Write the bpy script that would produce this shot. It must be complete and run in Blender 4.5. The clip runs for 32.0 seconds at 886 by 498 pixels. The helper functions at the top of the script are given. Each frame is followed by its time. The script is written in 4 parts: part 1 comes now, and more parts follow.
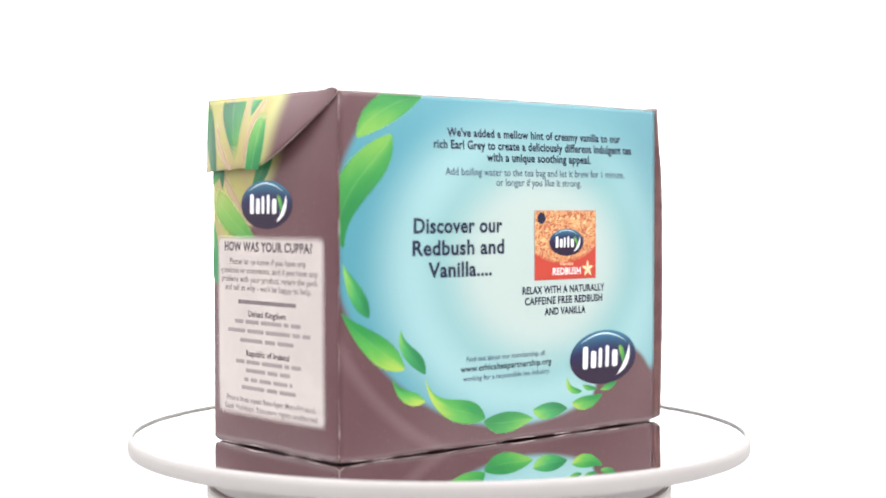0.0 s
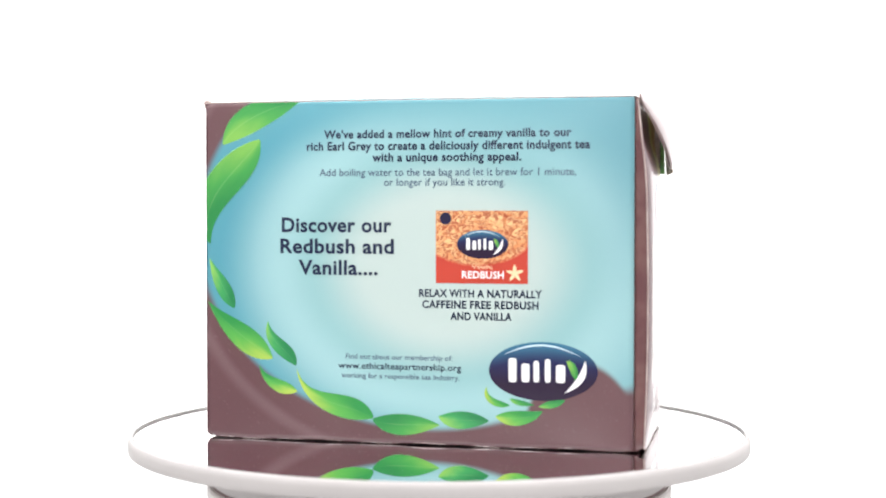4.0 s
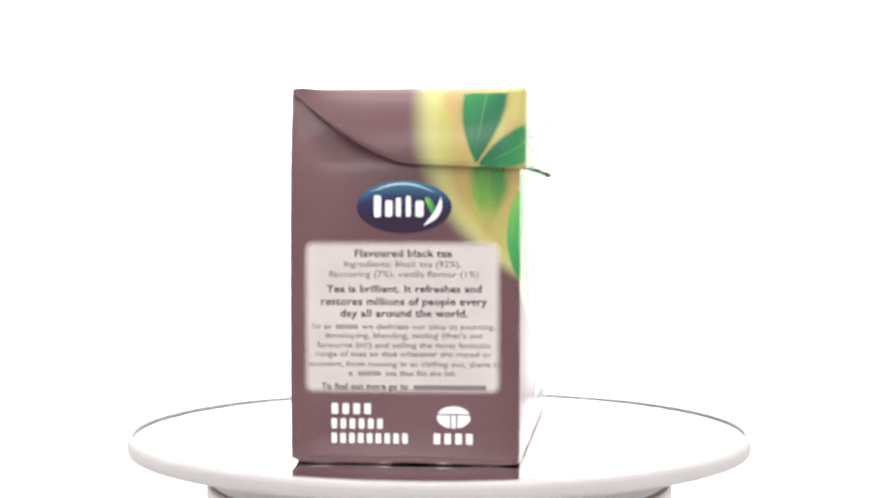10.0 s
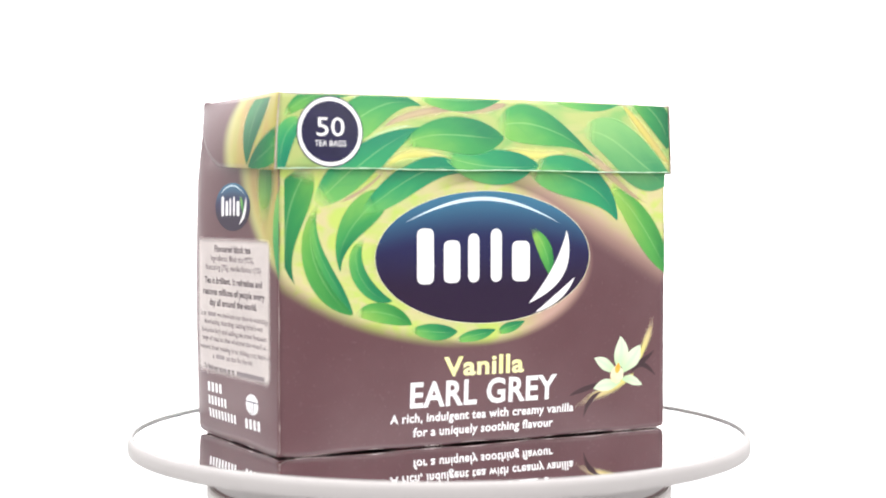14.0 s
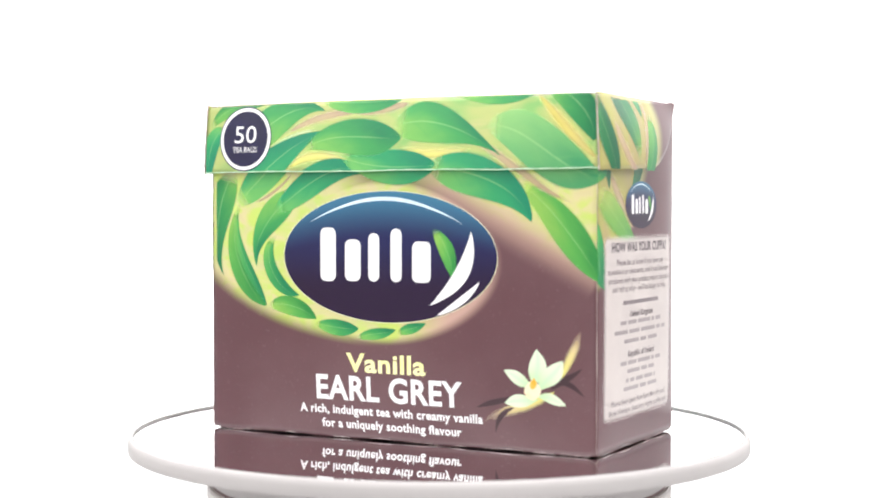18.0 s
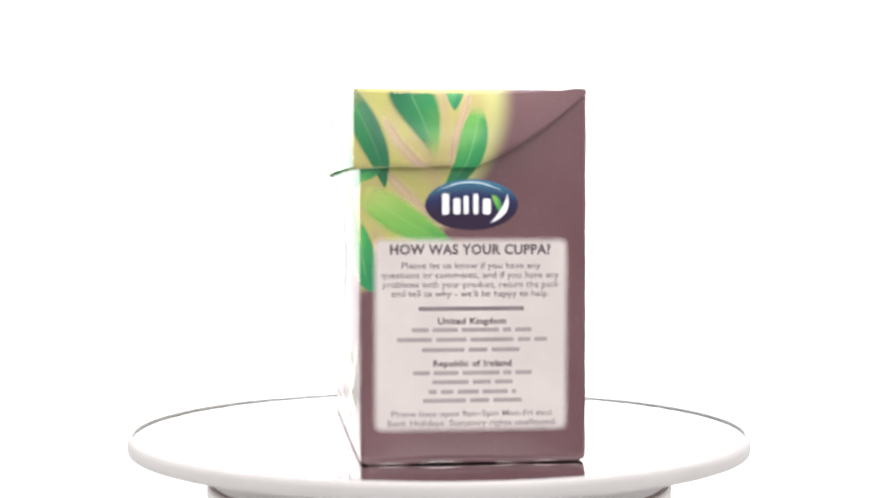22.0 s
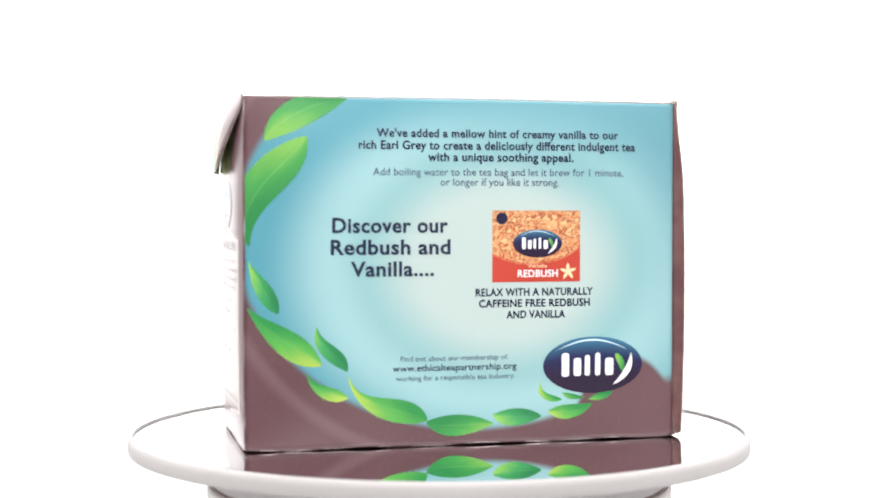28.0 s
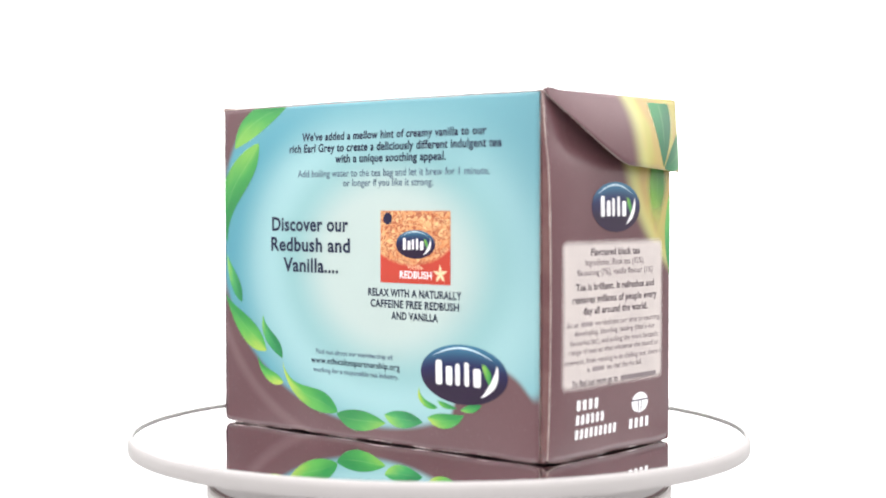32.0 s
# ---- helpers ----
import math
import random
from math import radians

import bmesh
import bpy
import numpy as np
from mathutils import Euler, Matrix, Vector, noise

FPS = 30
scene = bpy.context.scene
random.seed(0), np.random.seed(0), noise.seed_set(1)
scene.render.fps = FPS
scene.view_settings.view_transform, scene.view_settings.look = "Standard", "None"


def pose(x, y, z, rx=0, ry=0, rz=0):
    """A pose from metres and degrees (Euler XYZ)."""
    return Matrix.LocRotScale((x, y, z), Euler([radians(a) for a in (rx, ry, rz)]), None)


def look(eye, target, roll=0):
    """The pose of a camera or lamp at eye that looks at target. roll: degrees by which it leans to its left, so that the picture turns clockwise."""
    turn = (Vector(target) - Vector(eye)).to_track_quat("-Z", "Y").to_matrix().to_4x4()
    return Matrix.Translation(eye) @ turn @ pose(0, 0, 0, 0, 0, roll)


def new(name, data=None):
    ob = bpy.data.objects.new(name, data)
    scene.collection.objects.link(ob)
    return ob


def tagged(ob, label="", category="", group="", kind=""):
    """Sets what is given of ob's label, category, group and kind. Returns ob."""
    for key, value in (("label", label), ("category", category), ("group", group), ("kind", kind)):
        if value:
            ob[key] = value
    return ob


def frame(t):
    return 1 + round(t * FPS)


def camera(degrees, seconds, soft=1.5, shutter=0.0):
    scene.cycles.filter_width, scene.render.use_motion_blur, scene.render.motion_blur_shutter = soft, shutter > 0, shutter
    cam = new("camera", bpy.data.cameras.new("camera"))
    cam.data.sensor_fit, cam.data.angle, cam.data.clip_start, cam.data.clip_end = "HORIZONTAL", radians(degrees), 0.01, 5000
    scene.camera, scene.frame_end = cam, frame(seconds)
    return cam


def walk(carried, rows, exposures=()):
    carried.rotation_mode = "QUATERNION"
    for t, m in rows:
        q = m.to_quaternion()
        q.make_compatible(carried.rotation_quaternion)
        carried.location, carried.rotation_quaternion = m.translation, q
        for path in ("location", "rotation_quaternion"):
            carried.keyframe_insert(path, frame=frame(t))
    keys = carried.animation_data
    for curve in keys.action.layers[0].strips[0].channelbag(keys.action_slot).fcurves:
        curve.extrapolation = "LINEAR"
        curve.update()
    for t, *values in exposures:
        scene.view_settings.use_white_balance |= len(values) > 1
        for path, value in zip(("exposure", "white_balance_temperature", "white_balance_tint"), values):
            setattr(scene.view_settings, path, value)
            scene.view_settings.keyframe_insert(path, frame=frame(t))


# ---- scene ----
# A tea carton on a slowly turning mirror-topped display turntable in a white light tent.
cam = camera(32.43, 32.0, soft=1.95)
EYE = pose(0.0, -0.5402, 0.0792, 90 - 1.581, 0.0, -0.1106)
cam.data.dof.use_dof, cam.data.dof.focus_distance, cam.data.dof.aperture_fstop = True, 0.52, 8.5
walk(cam, [(0, EYE), (32, EYE)])
scene.view_settings.exposure = 0.0

# ---- light: the tent's fabric glows by itself, strongest behind the subject ----
TENT_BACK, TENT_WEST, TENT_EAST, TENT_TOP, TENT_FRONT, TENT_FLOOR = 2.5, 1.2, 1.25, 0.7, 0.42, 0.34
world = bpy.data.worlds.new("world")
scene.world = world
world.use_nodes = True
world.node_tree.nodes["Background"].inputs["Color"].default_value = (1, 1, 1, 1)
world.node_tree.nodes["Background"].inputs["Strength"].default_value = 0.5


# two soft lamps: one high above the carton, one over the camera
for eye, width, height, power in (((0.0, -0.06, 0.40), 0.6, 0.3, 2.1), ((0.0, -0.84, 0.34), 0.6, 0.2, 1.5)):
    lamp = bpy.data.lights.new("softbox", "AREA")
    lamp.shape, lamp.size, lamp.size_y, lamp.energy, lamp.color = "RECTANGLE", width, height, power, (1.0, 0.985, 0.98)
    new("softbox", lamp).matrix_world = look(eye, (0, -0.02, 0.08))

# ---- materials ----
def rgb(r, g, b):
    """A colour from 8-bit display values, as linear light."""
    return tuple((v / 255 / 12.92) if v <= 10 else ((v / 255 + 0.055) / 1.055) ** 2.4 for v in (r, g, b)) + (1.0,)


class Mat:
    """A small node builder: sockets and floats mix freely."""

    def __init__(self, name, rough=0.5, spec=0.34, metal=0.0, coat=0.0):
        self.m = bpy.data.materials.new(name)
        self.m.use_nodes = True
        self.t = self.m.node_tree
        self.b = self.t.nodes["Principled BSDF"]
        self.b.inputs["Roughness"].default_value = rough
        self.b.inputs["Specular IOR Level"].default_value = spec
        self.b.inputs["Metallic"].default_value = metal
        self.b.inputs["Coat Weight"].default_value = coat
        self.b.inputs["Coat Roughness"].default_value = 0.16

    def put(self, socket, v):
        if isinstance(v, (float, int)):
            socket.default_value = v
        elif isinstance(v, tuple):
            socket.default_value = v
        else:
            self.t.links.new(v, socket)

    def op(self, kind, a, b=0.0, c=0.0):
        n = self.t.nodes.new("ShaderNodeMath")
        n.operation = kind
        for s, v in zip(n.inputs, (a, b, c)):
            self.put(s, v)
        return n.outputs[0]

    def add(self, a, b):
        return self.op("ADD", a, b)

    def sub(self, a, b):
        return self.op("SUBTRACT", a, b)

    def mul(self, a, b):
        return self.op("MULTIPLY", a, b)

    def smooth(self, x, lo, hi):
        n = self.t.nodes.new("ShaderNodeMapRange")
        n.interpolation_type = "SMOOTHSTEP"
        for key, v in (("Value", x), ("From Min", lo), ("From Max", hi)):
            self.put(n.inputs[key], v)
        return n.outputs[0]

    def mix(self, fac, a, b):
        n = self.t.nodes.new("ShaderNodeMix")
        n.data_type = "RGBA"
        self.put(n.inputs[0], fac)
        self.put(n.inputs[6], a)
        self.put(n.inputs[7], b)
        return n.outputs[2]

    def uv(self):
        n = self.t.nodes.new("ShaderNodeUVMap")
        n.uv_map = "UVMap"
        s = self.t.nodes.new("ShaderNodeSeparateXYZ")
        self.t.links.new(n.outputs[0], s.inputs[0])
        self.uvout = n.outputs[0]
        return s.outputs[0], s.outputs[1]

    def noise(self, scale, vec=None, detail=4.0, dist=0.0, stretch=None):
        n = self.t.nodes.new("ShaderNodeTexNoise")
        n.inputs["Scale"].default_value, n.inputs["Detail"].default_value = scale, detail
        n.inputs["Distortion"].default_value = dist
        if vec is None:
            c = self.t.nodes.new("ShaderNodeTexCoord")
            vec = c.outputs["Object"]
        if stretch:
            k = self.t.nodes.new("ShaderNodeMapping")
            k.inputs["Scale"].default_value = stretch
            self.t.links.new(vec, k.inputs["Vector"])
            vec = k.outputs[0]
        self.t.links.new(vec, n.inputs["Vector"])
        return n.outputs["Fac"]

    def random(self):
        return self.t.nodes.new("ShaderNodeObjectInfo").outputs["Random"]

    def ellipse(self, u, z, cu, cz, ru, rz):
        """1 on the ellipse's line, less inside."""
        a = self.mul(self.sub(u, cu), 1 / ru)
        b = self.mul(self.sub(z, cz), 1 / rz)
        return self.op("SQRT", self.add(self.mul(a, a), self.mul(b, b)))

    def bump(self, height, strength=0.1, distance=0.0002):
        n = self.t.nodes.new("ShaderNodeBump")
        n.inputs["Strength"].default_value, n.inputs["Distance"].default_value = strength, distance
        self.put(n.inputs["Height"], height)
        self.t.links.new(n.outputs[0], self.b.inputs["Normal"])

    def faded(self, alpha):
        """Lets the print run out softly into what lies under it."""
        tr = self.t.nodes.new("ShaderNodeBsdfTransparent")
        rest = self.op("SQRT", self.op("MAXIMUM", self.sub(1.0, alpha), 0.0))
        grey = self.t.nodes.new("ShaderNodeCombineColor")
        for s in grey.inputs[:3]:
            self.t.links.new(rest, s)
        self.t.links.new(grey.outputs[0], tr.inputs["Color"])
        ink = self.t.nodes.new("ShaderNodeMixShader")
        self.put(ink.inputs[0], alpha)
        self.t.links.new(self.b.outputs[0], ink.inputs[2])
        both = self.t.nodes.new("ShaderNodeAddShader")
        self.t.links.new(tr.outputs[0], both.inputs[0])
        self.t.links.new(ink.outputs[0], both.inputs[1])
        self.t.links.new(both.outputs[0], self.t.nodes["Material Output"].inputs["Surface"])
        return self.m

    def done(self, colour):
        self.put(self.b.inputs["Base Color"], colour)
        return self.m


BROWN, BROWN_LIGHT = rgb(93, 62, 67), rgb(104, 75, 79)
CREAM, YELLOW = rgb(206, 196, 144), rgb(190, 206, 104)
ROUGH, COAT = 0.31, 0.18


def carton_brown(m):
    n = m.noise(22.0, detail=5.0)
    fine = m.noise(900.0, detail=2.0)
    m.bump(m.add(fine, m.mul(n, 2.0)), 0.12, 0.00012)
    c = m.mix(m.smooth(n, 0.3, 0.75), BROWN, BROWN_LIGHT)
    return m.mix(m.mul(m.smooth(fine, 0.62, 0.75), 0.08), c, rgb(170, 145, 146))


def front_print():
    m = Mat("front_print", ROUGH, coat=COAT)
    u, z = m.uv()
    base = carton_brown(m)
    big = m.ellipse(u, z, -1.0, 86.0, 90.0, 52.0)
    slope = m.sub(m.sub(z, 78.0), m.mul(m.sub(u, 34.0), -0.52))
    oval = m.ellipse(u, z, -4.5, 61.0, 43.0, 26.5)
    g_big = m.op("MINIMUM", m.smooth(big, 1.05, 0.95), m.smooth(slope, -10.0, 6.0))
    keep = m.op("MAXIMUM", g_big, m.smooth(oval, 1.08, 0.94))
    left = m.op("MULTIPLY", m.smooth(u, 4.0, -24.0), m.smooth(big, 1.05, 0.94))
    glow = m.op("MAXIMUM", keep, left)
    streak = m.noise(0.09, m.uvout, 3.0, 1.2, (1.0, 1.6, 1.0))
    gold = m.mix(m.smooth(streak, 0.35, 0.62), YELLOW, CREAM)
    gold = m.mix(m.mul(m.smooth(streak, 0.52, 0.85), 0.3), gold, rgb(186, 158, 140))
    green = m.noise(0.06, m.uvout, 1.0, 0.6, (1.0, 1.7, 1.0))
    gold = m.mix(m.mul(m.smooth(green, 0.3, 0.75), 0.4), gold, rgb(168, 200, 104))
    gold = m.mix(m.smooth(slope, 12.0, -4.0), gold, m.mix(m.smooth(u, 0.0, 24.0), gold, rgb(190, 156, 142)))
    return m.done(m.mix(glow, base, gold))


def lid_print():
    m = Mat("lid_print", ROUGH, coat=COAT)
    u, z = m.uv()
    streak = m.noise(0.075, m.uvout, 3.0, 1.0, (0.8, 1.8, 1.0))
    fine = m.noise(900.0, detail=2.0)
    m.bump(m.add(fine, m.mul(m.noise(30.0), 2.0)), 0.12, 0.00012)
    green = m.noise(0.06, m.uvout, 2.0, 0.6, (0.8, 2.0, 1.0))
    c = m.mix(m.smooth(green, 0.3, 0.6), rgb(126, 174, 100), rgb(172, 182, 112))
    return m.done(m.mix(m.mul(m.smooth(streak, 0.5, 0.8), 0.6), c, rgb(208, 188, 136)))


def streak_print(name, colour, other):
    """A soft band of light between the printed leaves."""
    m = Mat(name, ROUGH, coat=COAT)
    s, t = m.uv()
    n = m.noise(2.0, m.uvout, 2.0, 0.3, (1.0, 0.5, 1.0))
    m.done(m.mix(m.smooth(n, 0.35, 0.65), colour, other))
    return m.faded(m.mul(m.mul(m.smooth(m.op("ABSOLUTE", t), 1.0, 0.1), 0.85), m.mul(m.smooth(s, 0.0, 0.2), m.smooth(s, 1.0, 0.8))))


def back_print():
    m = Mat("back_print", ROUGH, coat=COAT)
    u, z = m.uv()
    base = carton_brown(m)
    d = m.ellipse(u, z, 4.0, 71.0, 80.0, 65.0)
    ring = m.ellipse(u, z, 12.0, 60.0, 74.0, 58.0)
    deep, mid, pale = rgb(82, 149, 165), rgb(140, 182, 184), rgb(182, 198, 194)
    deep = m.mix(m.smooth(u, -5.0, 45.0), deep, rgb(122, 170, 178))
    blue = m.mix(m.smooth(ring, 1.10, 0.78), deep, rgb(152, 192, 195))
    blue = m.mix(m.smooth(ring, 0.78, 0.62), blue, mid)
    blue = m.mix(m.smooth(ring, 0.66, 0.36), blue, pale)
    top = m.smooth(m.add(z, m.mul(u, 0.16)), 84.0, 122.0)
    blue = m.mix(m.mul(top, 0.8), blue, rgb(92, 150, 162))
    right = m.smooth(m.add(u, m.mul(z, 0.10)), 56.0, 92.0)
    right = m.mul(right, m.smooth(z, 20.0, 96.0))
    blue = m.mix(m.mul(right, 0.85), blue, rgb(100, 152, 164))
    inside = m.smooth(d, 1.03, 0.985)
    right_open = m.op("MULTIPLY", m.smooth(u, 0.0, 40.0), m.smooth(m.sub(z, m.mul(m.op("MAXIMUM", m.sub(u, 6.0), 0.0), 0.22)), 3.5, 8.5))
    blue_area = m.op("MAXIMUM", inside, right_open)
    hill = m.ellipse(u, z, 56.0, 0.0, 19.3, 28.5)
    blue_area = m.op("MULTIPLY", blue_area, m.smooth(hill, 0.96, 1.06))
    # a faint arc of sheen, painted paler into the brown on the left
    painted_sheen = m.ellipse(u, z, 4.0, 74.0, 88.0, 80.0)
    base = m.mix(m.mul(m.mul(m.smooth(painted_sheen, 0.96, 1.0), m.smooth(painted_sheen, 1.05, 1.0)), m.mul(m.smooth(u, 0.0, -25.0), 0.14)), base, rgb(176, 150, 152))
    return m.done(m.mix(blue_area, base, blue))


def side_print(name, at, by, power, bright, warm, dull):
    """Brown, with a yellow glow past a curve that starts at u = at on the top edge."""
    m = Mat(name, ROUGH, coat=COAT)
    u, z = m.uv()
    base = carton_brown(m)
    fall = m.op("POWER", m.op("MAXIMUM", m.mul(m.sub(114.0, z), 1 / 56.0), 0.0), power)
    edge = m.add(m.mul(fall, by), at)
    d = m.sub(u, edge) if by > 0 else m.sub(edge, u)
    streak = m.noise(0.06, m.uvout, 2.0, 0.6, (1.5, 0.45, 1.0))
    gold = m.mix(m.smooth(streak, 0.36, 0.62), bright, warm)
    gold = m.mix(m.mul(m.smooth(streak, 0.55, 0.78), 0.8), gold, dull)
    halo = m.mix(m.smooth(d, -2.0, 7.0), rgb(192, 194, 126), gold)
    return m.done(m.mix(m.smooth(d, -6.0, 4.0), base, halo))


def leaf_print(name, dark, light, glow, way=1.0, veins=0.18, shift=0.0, melt=0.2, edge=0.84):
    """A leaf that glows at its base and darkens to its tip, with a pale rib and side veins."""
    m = Mat(name, ROUGH, coat=COAT)
    s, t = m.uv()
    n = m.noise(1.1, m.uvout, 3.0, 0.4, (1.6, 0.7, 1.0))
    r = m.random()
    k = m.add(m.add(m.mul(t, -0.28 * way), m.mul(m.sub(s, 0.45), 1.15)), m.mul(m.sub(n, 0.5), 0.7))
    k = m.add(k, m.add(m.mul(m.sub(r, 0.5), 0.3), shift))
    c = m.mix(m.smooth(k, -0.6, 0.05), glow, light)
    c = m.mix(m.smooth(k, -0.15, 0.55), c, dark)
    wide = m.op("ABSOLUTE", t)
    side = m.op("FRACT", m.mul(m.sub(s, m.mul(wide, 0.22)), 5.0))
    side = m.mul(m.mul(m.smooth(side, 0.0, 0.10), m.smooth(side, 0.24, 0.12)), m.smooth(wide, 0.95, 0.3))
    c = m.mix(m.mul(side, veins * 0.8), c, light)
    half = m.smooth(t, -0.02, 0.04)
    c = m.mix(m.mul(half, 0.16), c, light)
    rib = m.mul(m.smooth(m.op("ABSOLUTE", m.sub(t, m.mul(m.sub(n, 0.5), 0.12))), 0.06, 0.0), m.smooth(s, 0.95, 0.6))
    m.done(m.mix(m.mul(rib, veins * 1.6), c, rgb(176, 218, 150)))
    return m.faded(m.mul(m.smooth(wide, 1.0, edge), m.mul(m.smooth(s, 0.0, melt), m.smooth(s, 1.0, 0.97))))


def plain_print(name, colour, other=None, rough=ROUGH):
    m = Mat(name, rough, coat=COAT if rough == ROUGH else 0.0)
    n = m.noise(140.0, detail=4.0)
    return m.done(m.mix(m.smooth(n, 0.35, 0.7), colour, other or tuple(c * 0.9 for c in colour[:3]) + (1.0,)))


def oval_print():
    m = Mat("oval_print", 0.3, coat=COAT)
    u, z = m.uv()
    c = m.mix(m.smooth(z, -0.55, 0.35), rgb(34, 14, 46), rgb(29, 31, 76))
    c = m.mix(m.smooth(m.add(z, m.mul(m.mul(u, u), 0.25)), 0.25, 1.15), c, rgb(62, 120, 150))
    return m.done(c)


def picture_print():
    m = Mat("picture_print", 0.4, coat=COAT)
    u, z = m.uv()
    round_ = m.ellipse(u, z, 24.0, 67.0, 12.0, 9.0)
    n = m.noise(0.34, m.uvout, 2.0, 1.4, (0.8, 1.3, 1.0))
    band = m.op("FRACT", m.add(m.mul(round_, 2.2), m.mul(n, 5.0)))
    stroke = m.mul(m.smooth(band, 0.35, 0.62), m.smooth(band, 1.0, 0.8))
    swirl = m.mix(m.smooth(n, 0.35, 0.65), rgb(230, 188, 134), rgb(214, 142, 92))
    swirl = m.mix(m.mul(stroke, 0.85), swirl, rgb(158, 66, 44))
    e = m.ellipse(u, z, 22.0, 71.5, 19.0, 11.5)
    low = m.op("MULTIPLY", m.smooth(e, 0.92, 1.04), m.smooth(z, 74.5, 70.0))
    return m.done(m.mix(low, swirl, rgb(188, 64, 48)))


def panel_print():
    """The pale text panel, soft at its rounded rim (u, z run from its middle in mm; the rim in the mesh's own measure)."""
    m = Mat("panel_print", 0.4, coat=COAT)
    s, t = m.uv()
    n = m.noise(60.0)
    m.done(m.mix(m.smooth(n, 0.3, 0.7), rgb(201, 192, 188), rgb(193, 184, 181)))
    return m.faded(m.smooth(s, 0.0, 1.0))


def glow_pod_print():
    m = Mat("glow_pod_print", ROUGH, coat=COAT)
    s, t = m.uv()
    m.done(m.mix(m.smooth(s, 0.0, 0.8), rgb(232, 226, 130), rgb(214, 192, 150)))
    fade = m.mul(m.smooth(m.op("ABSOLUTE", t), 1.0, 0.2), m.smooth(s, 1.0, 0.5))
    return m.faded(m.mul(fade, 0.85))


def petal_print():
    m = Mat("petal_print", 0.42, coat=COAT)
    s, t = m.uv()
    c = m.mix(m.smooth(s, 0.0, 0.7), rgb(186, 214, 164), rgb(214, 228, 198))
    rib = m.smooth(m.op("ABSOLUTE", t), 0.5, 0.0)
    return m.done(m.mix(m.mul(rib, 0.45), c, rgb(178, 220, 182)))


def mirror_top():
    m = Mat("mirror_top", 0.015, 0.5, 1.0)
    n = m.noise(40.0, detail=5.0)
    m.put(m.b.inputs["Roughness"], m.add(0.012, m.mul(m.smooth(n, 0.5, 0.8), 0.02)))
    return m.done(m.mix(m.smooth(n, 0.3, 0.8), (0.95, 0.95, 0.95, 1), (0.93, 0.93, 0.93, 1)))


def plastic(name, colour, rough):
    m = Mat(name, rough)
    n, f = m.noise(18.0), m.noise(500.0, detail=2.0)
    m.bump(f, 0.05, 0.00005)
    return m.done(m.mix(m.smooth(n, 0.3, 0.75), colour, tuple(c * 0.94 for c in colour[:3]) + (1.0,)))


def fabric(name, glow, spot=""):
    """Tent cloth with an added glow in place of outside lamps: the backdrop most in its middle, the side and front
    walls more towards the top, the floor sheet more towards the back.
    """
    m = Mat(name, 0.9, 0.1)
    n, f = m.noise(6.0), m.noise(900.0, detail=2.0)
    m.bump(f, 0.1, 0.0003)
    m.b.inputs["Emission Color"].default_value = (1.0, 0.985, 0.985, 1)
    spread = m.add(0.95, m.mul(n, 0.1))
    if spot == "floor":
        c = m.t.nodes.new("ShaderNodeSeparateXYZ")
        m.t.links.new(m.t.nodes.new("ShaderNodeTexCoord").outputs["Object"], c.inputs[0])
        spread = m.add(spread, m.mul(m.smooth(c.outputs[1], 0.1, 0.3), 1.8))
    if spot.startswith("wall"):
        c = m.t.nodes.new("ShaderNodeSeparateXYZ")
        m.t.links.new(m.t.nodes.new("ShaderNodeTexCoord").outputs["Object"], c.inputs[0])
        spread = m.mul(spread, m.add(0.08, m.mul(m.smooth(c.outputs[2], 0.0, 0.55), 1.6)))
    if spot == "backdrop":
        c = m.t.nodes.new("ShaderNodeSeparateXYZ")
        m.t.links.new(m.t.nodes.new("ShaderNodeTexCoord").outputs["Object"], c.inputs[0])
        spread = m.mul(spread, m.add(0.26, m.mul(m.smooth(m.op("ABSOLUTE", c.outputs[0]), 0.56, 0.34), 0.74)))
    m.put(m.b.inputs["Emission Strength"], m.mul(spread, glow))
    return m.done((0.35, 0.35, 0.35, 1))


FRONT_PRINT, BACK_PRINT, LID_PRINT = front_print(), back_print(), lid_print()
RIGHT_PRINT = side_print("side_print_ingredients", 5.0, 30.0, 3.0, rgb(170, 164, 92), rgb(174, 150, 90), rgb(164, 136, 100))
LEFT_PRINT = side_print("side_print_contact", 9.0, -38.0, 2.0, rgb(168, 164, 92), rgb(170, 156, 104), rgb(160, 136, 116))
STREAK_YELLOW = streak_print("streak_yellow", rgb(208, 200, 110), rgb(202, 194, 126))
STREAK_GOLD = streak_print("streak_gold", rgb(196, 180, 94), rgb(190, 170, 104))
STREAK_PALE = streak_print("streak_pale", rgb(172, 204, 150), rgb(190, 206, 160))
STREAK_TAN = streak_print("streak_tan", rgb(178, 154, 128), rgb(164, 138, 122))
LEAF_MID = leaf_print("leaf_mid", rgb(28, 120, 76), rgb(62, 150, 80), rgb(118, 178, 84))
LEAF_DARK = leaf_print("leaf_dark", rgb(26, 106, 66), rgb(48, 136, 74), rgb(104, 168, 76))
LEAF_TEAL = leaf_print("leaf_teal", rgb(26, 126, 92), rgb(48, 150, 96), rgb(108, 178, 92))
LEAF_LIME = leaf_print("leaf_lime", rgb(46, 128, 62), rgb(82, 158, 72), rgb(138, 182, 82))
LEAF_PALE = leaf_print("leaf_pale", rgb(62, 142, 92), rgb(112, 172, 104), rgb(140, 186, 110), -1.0)
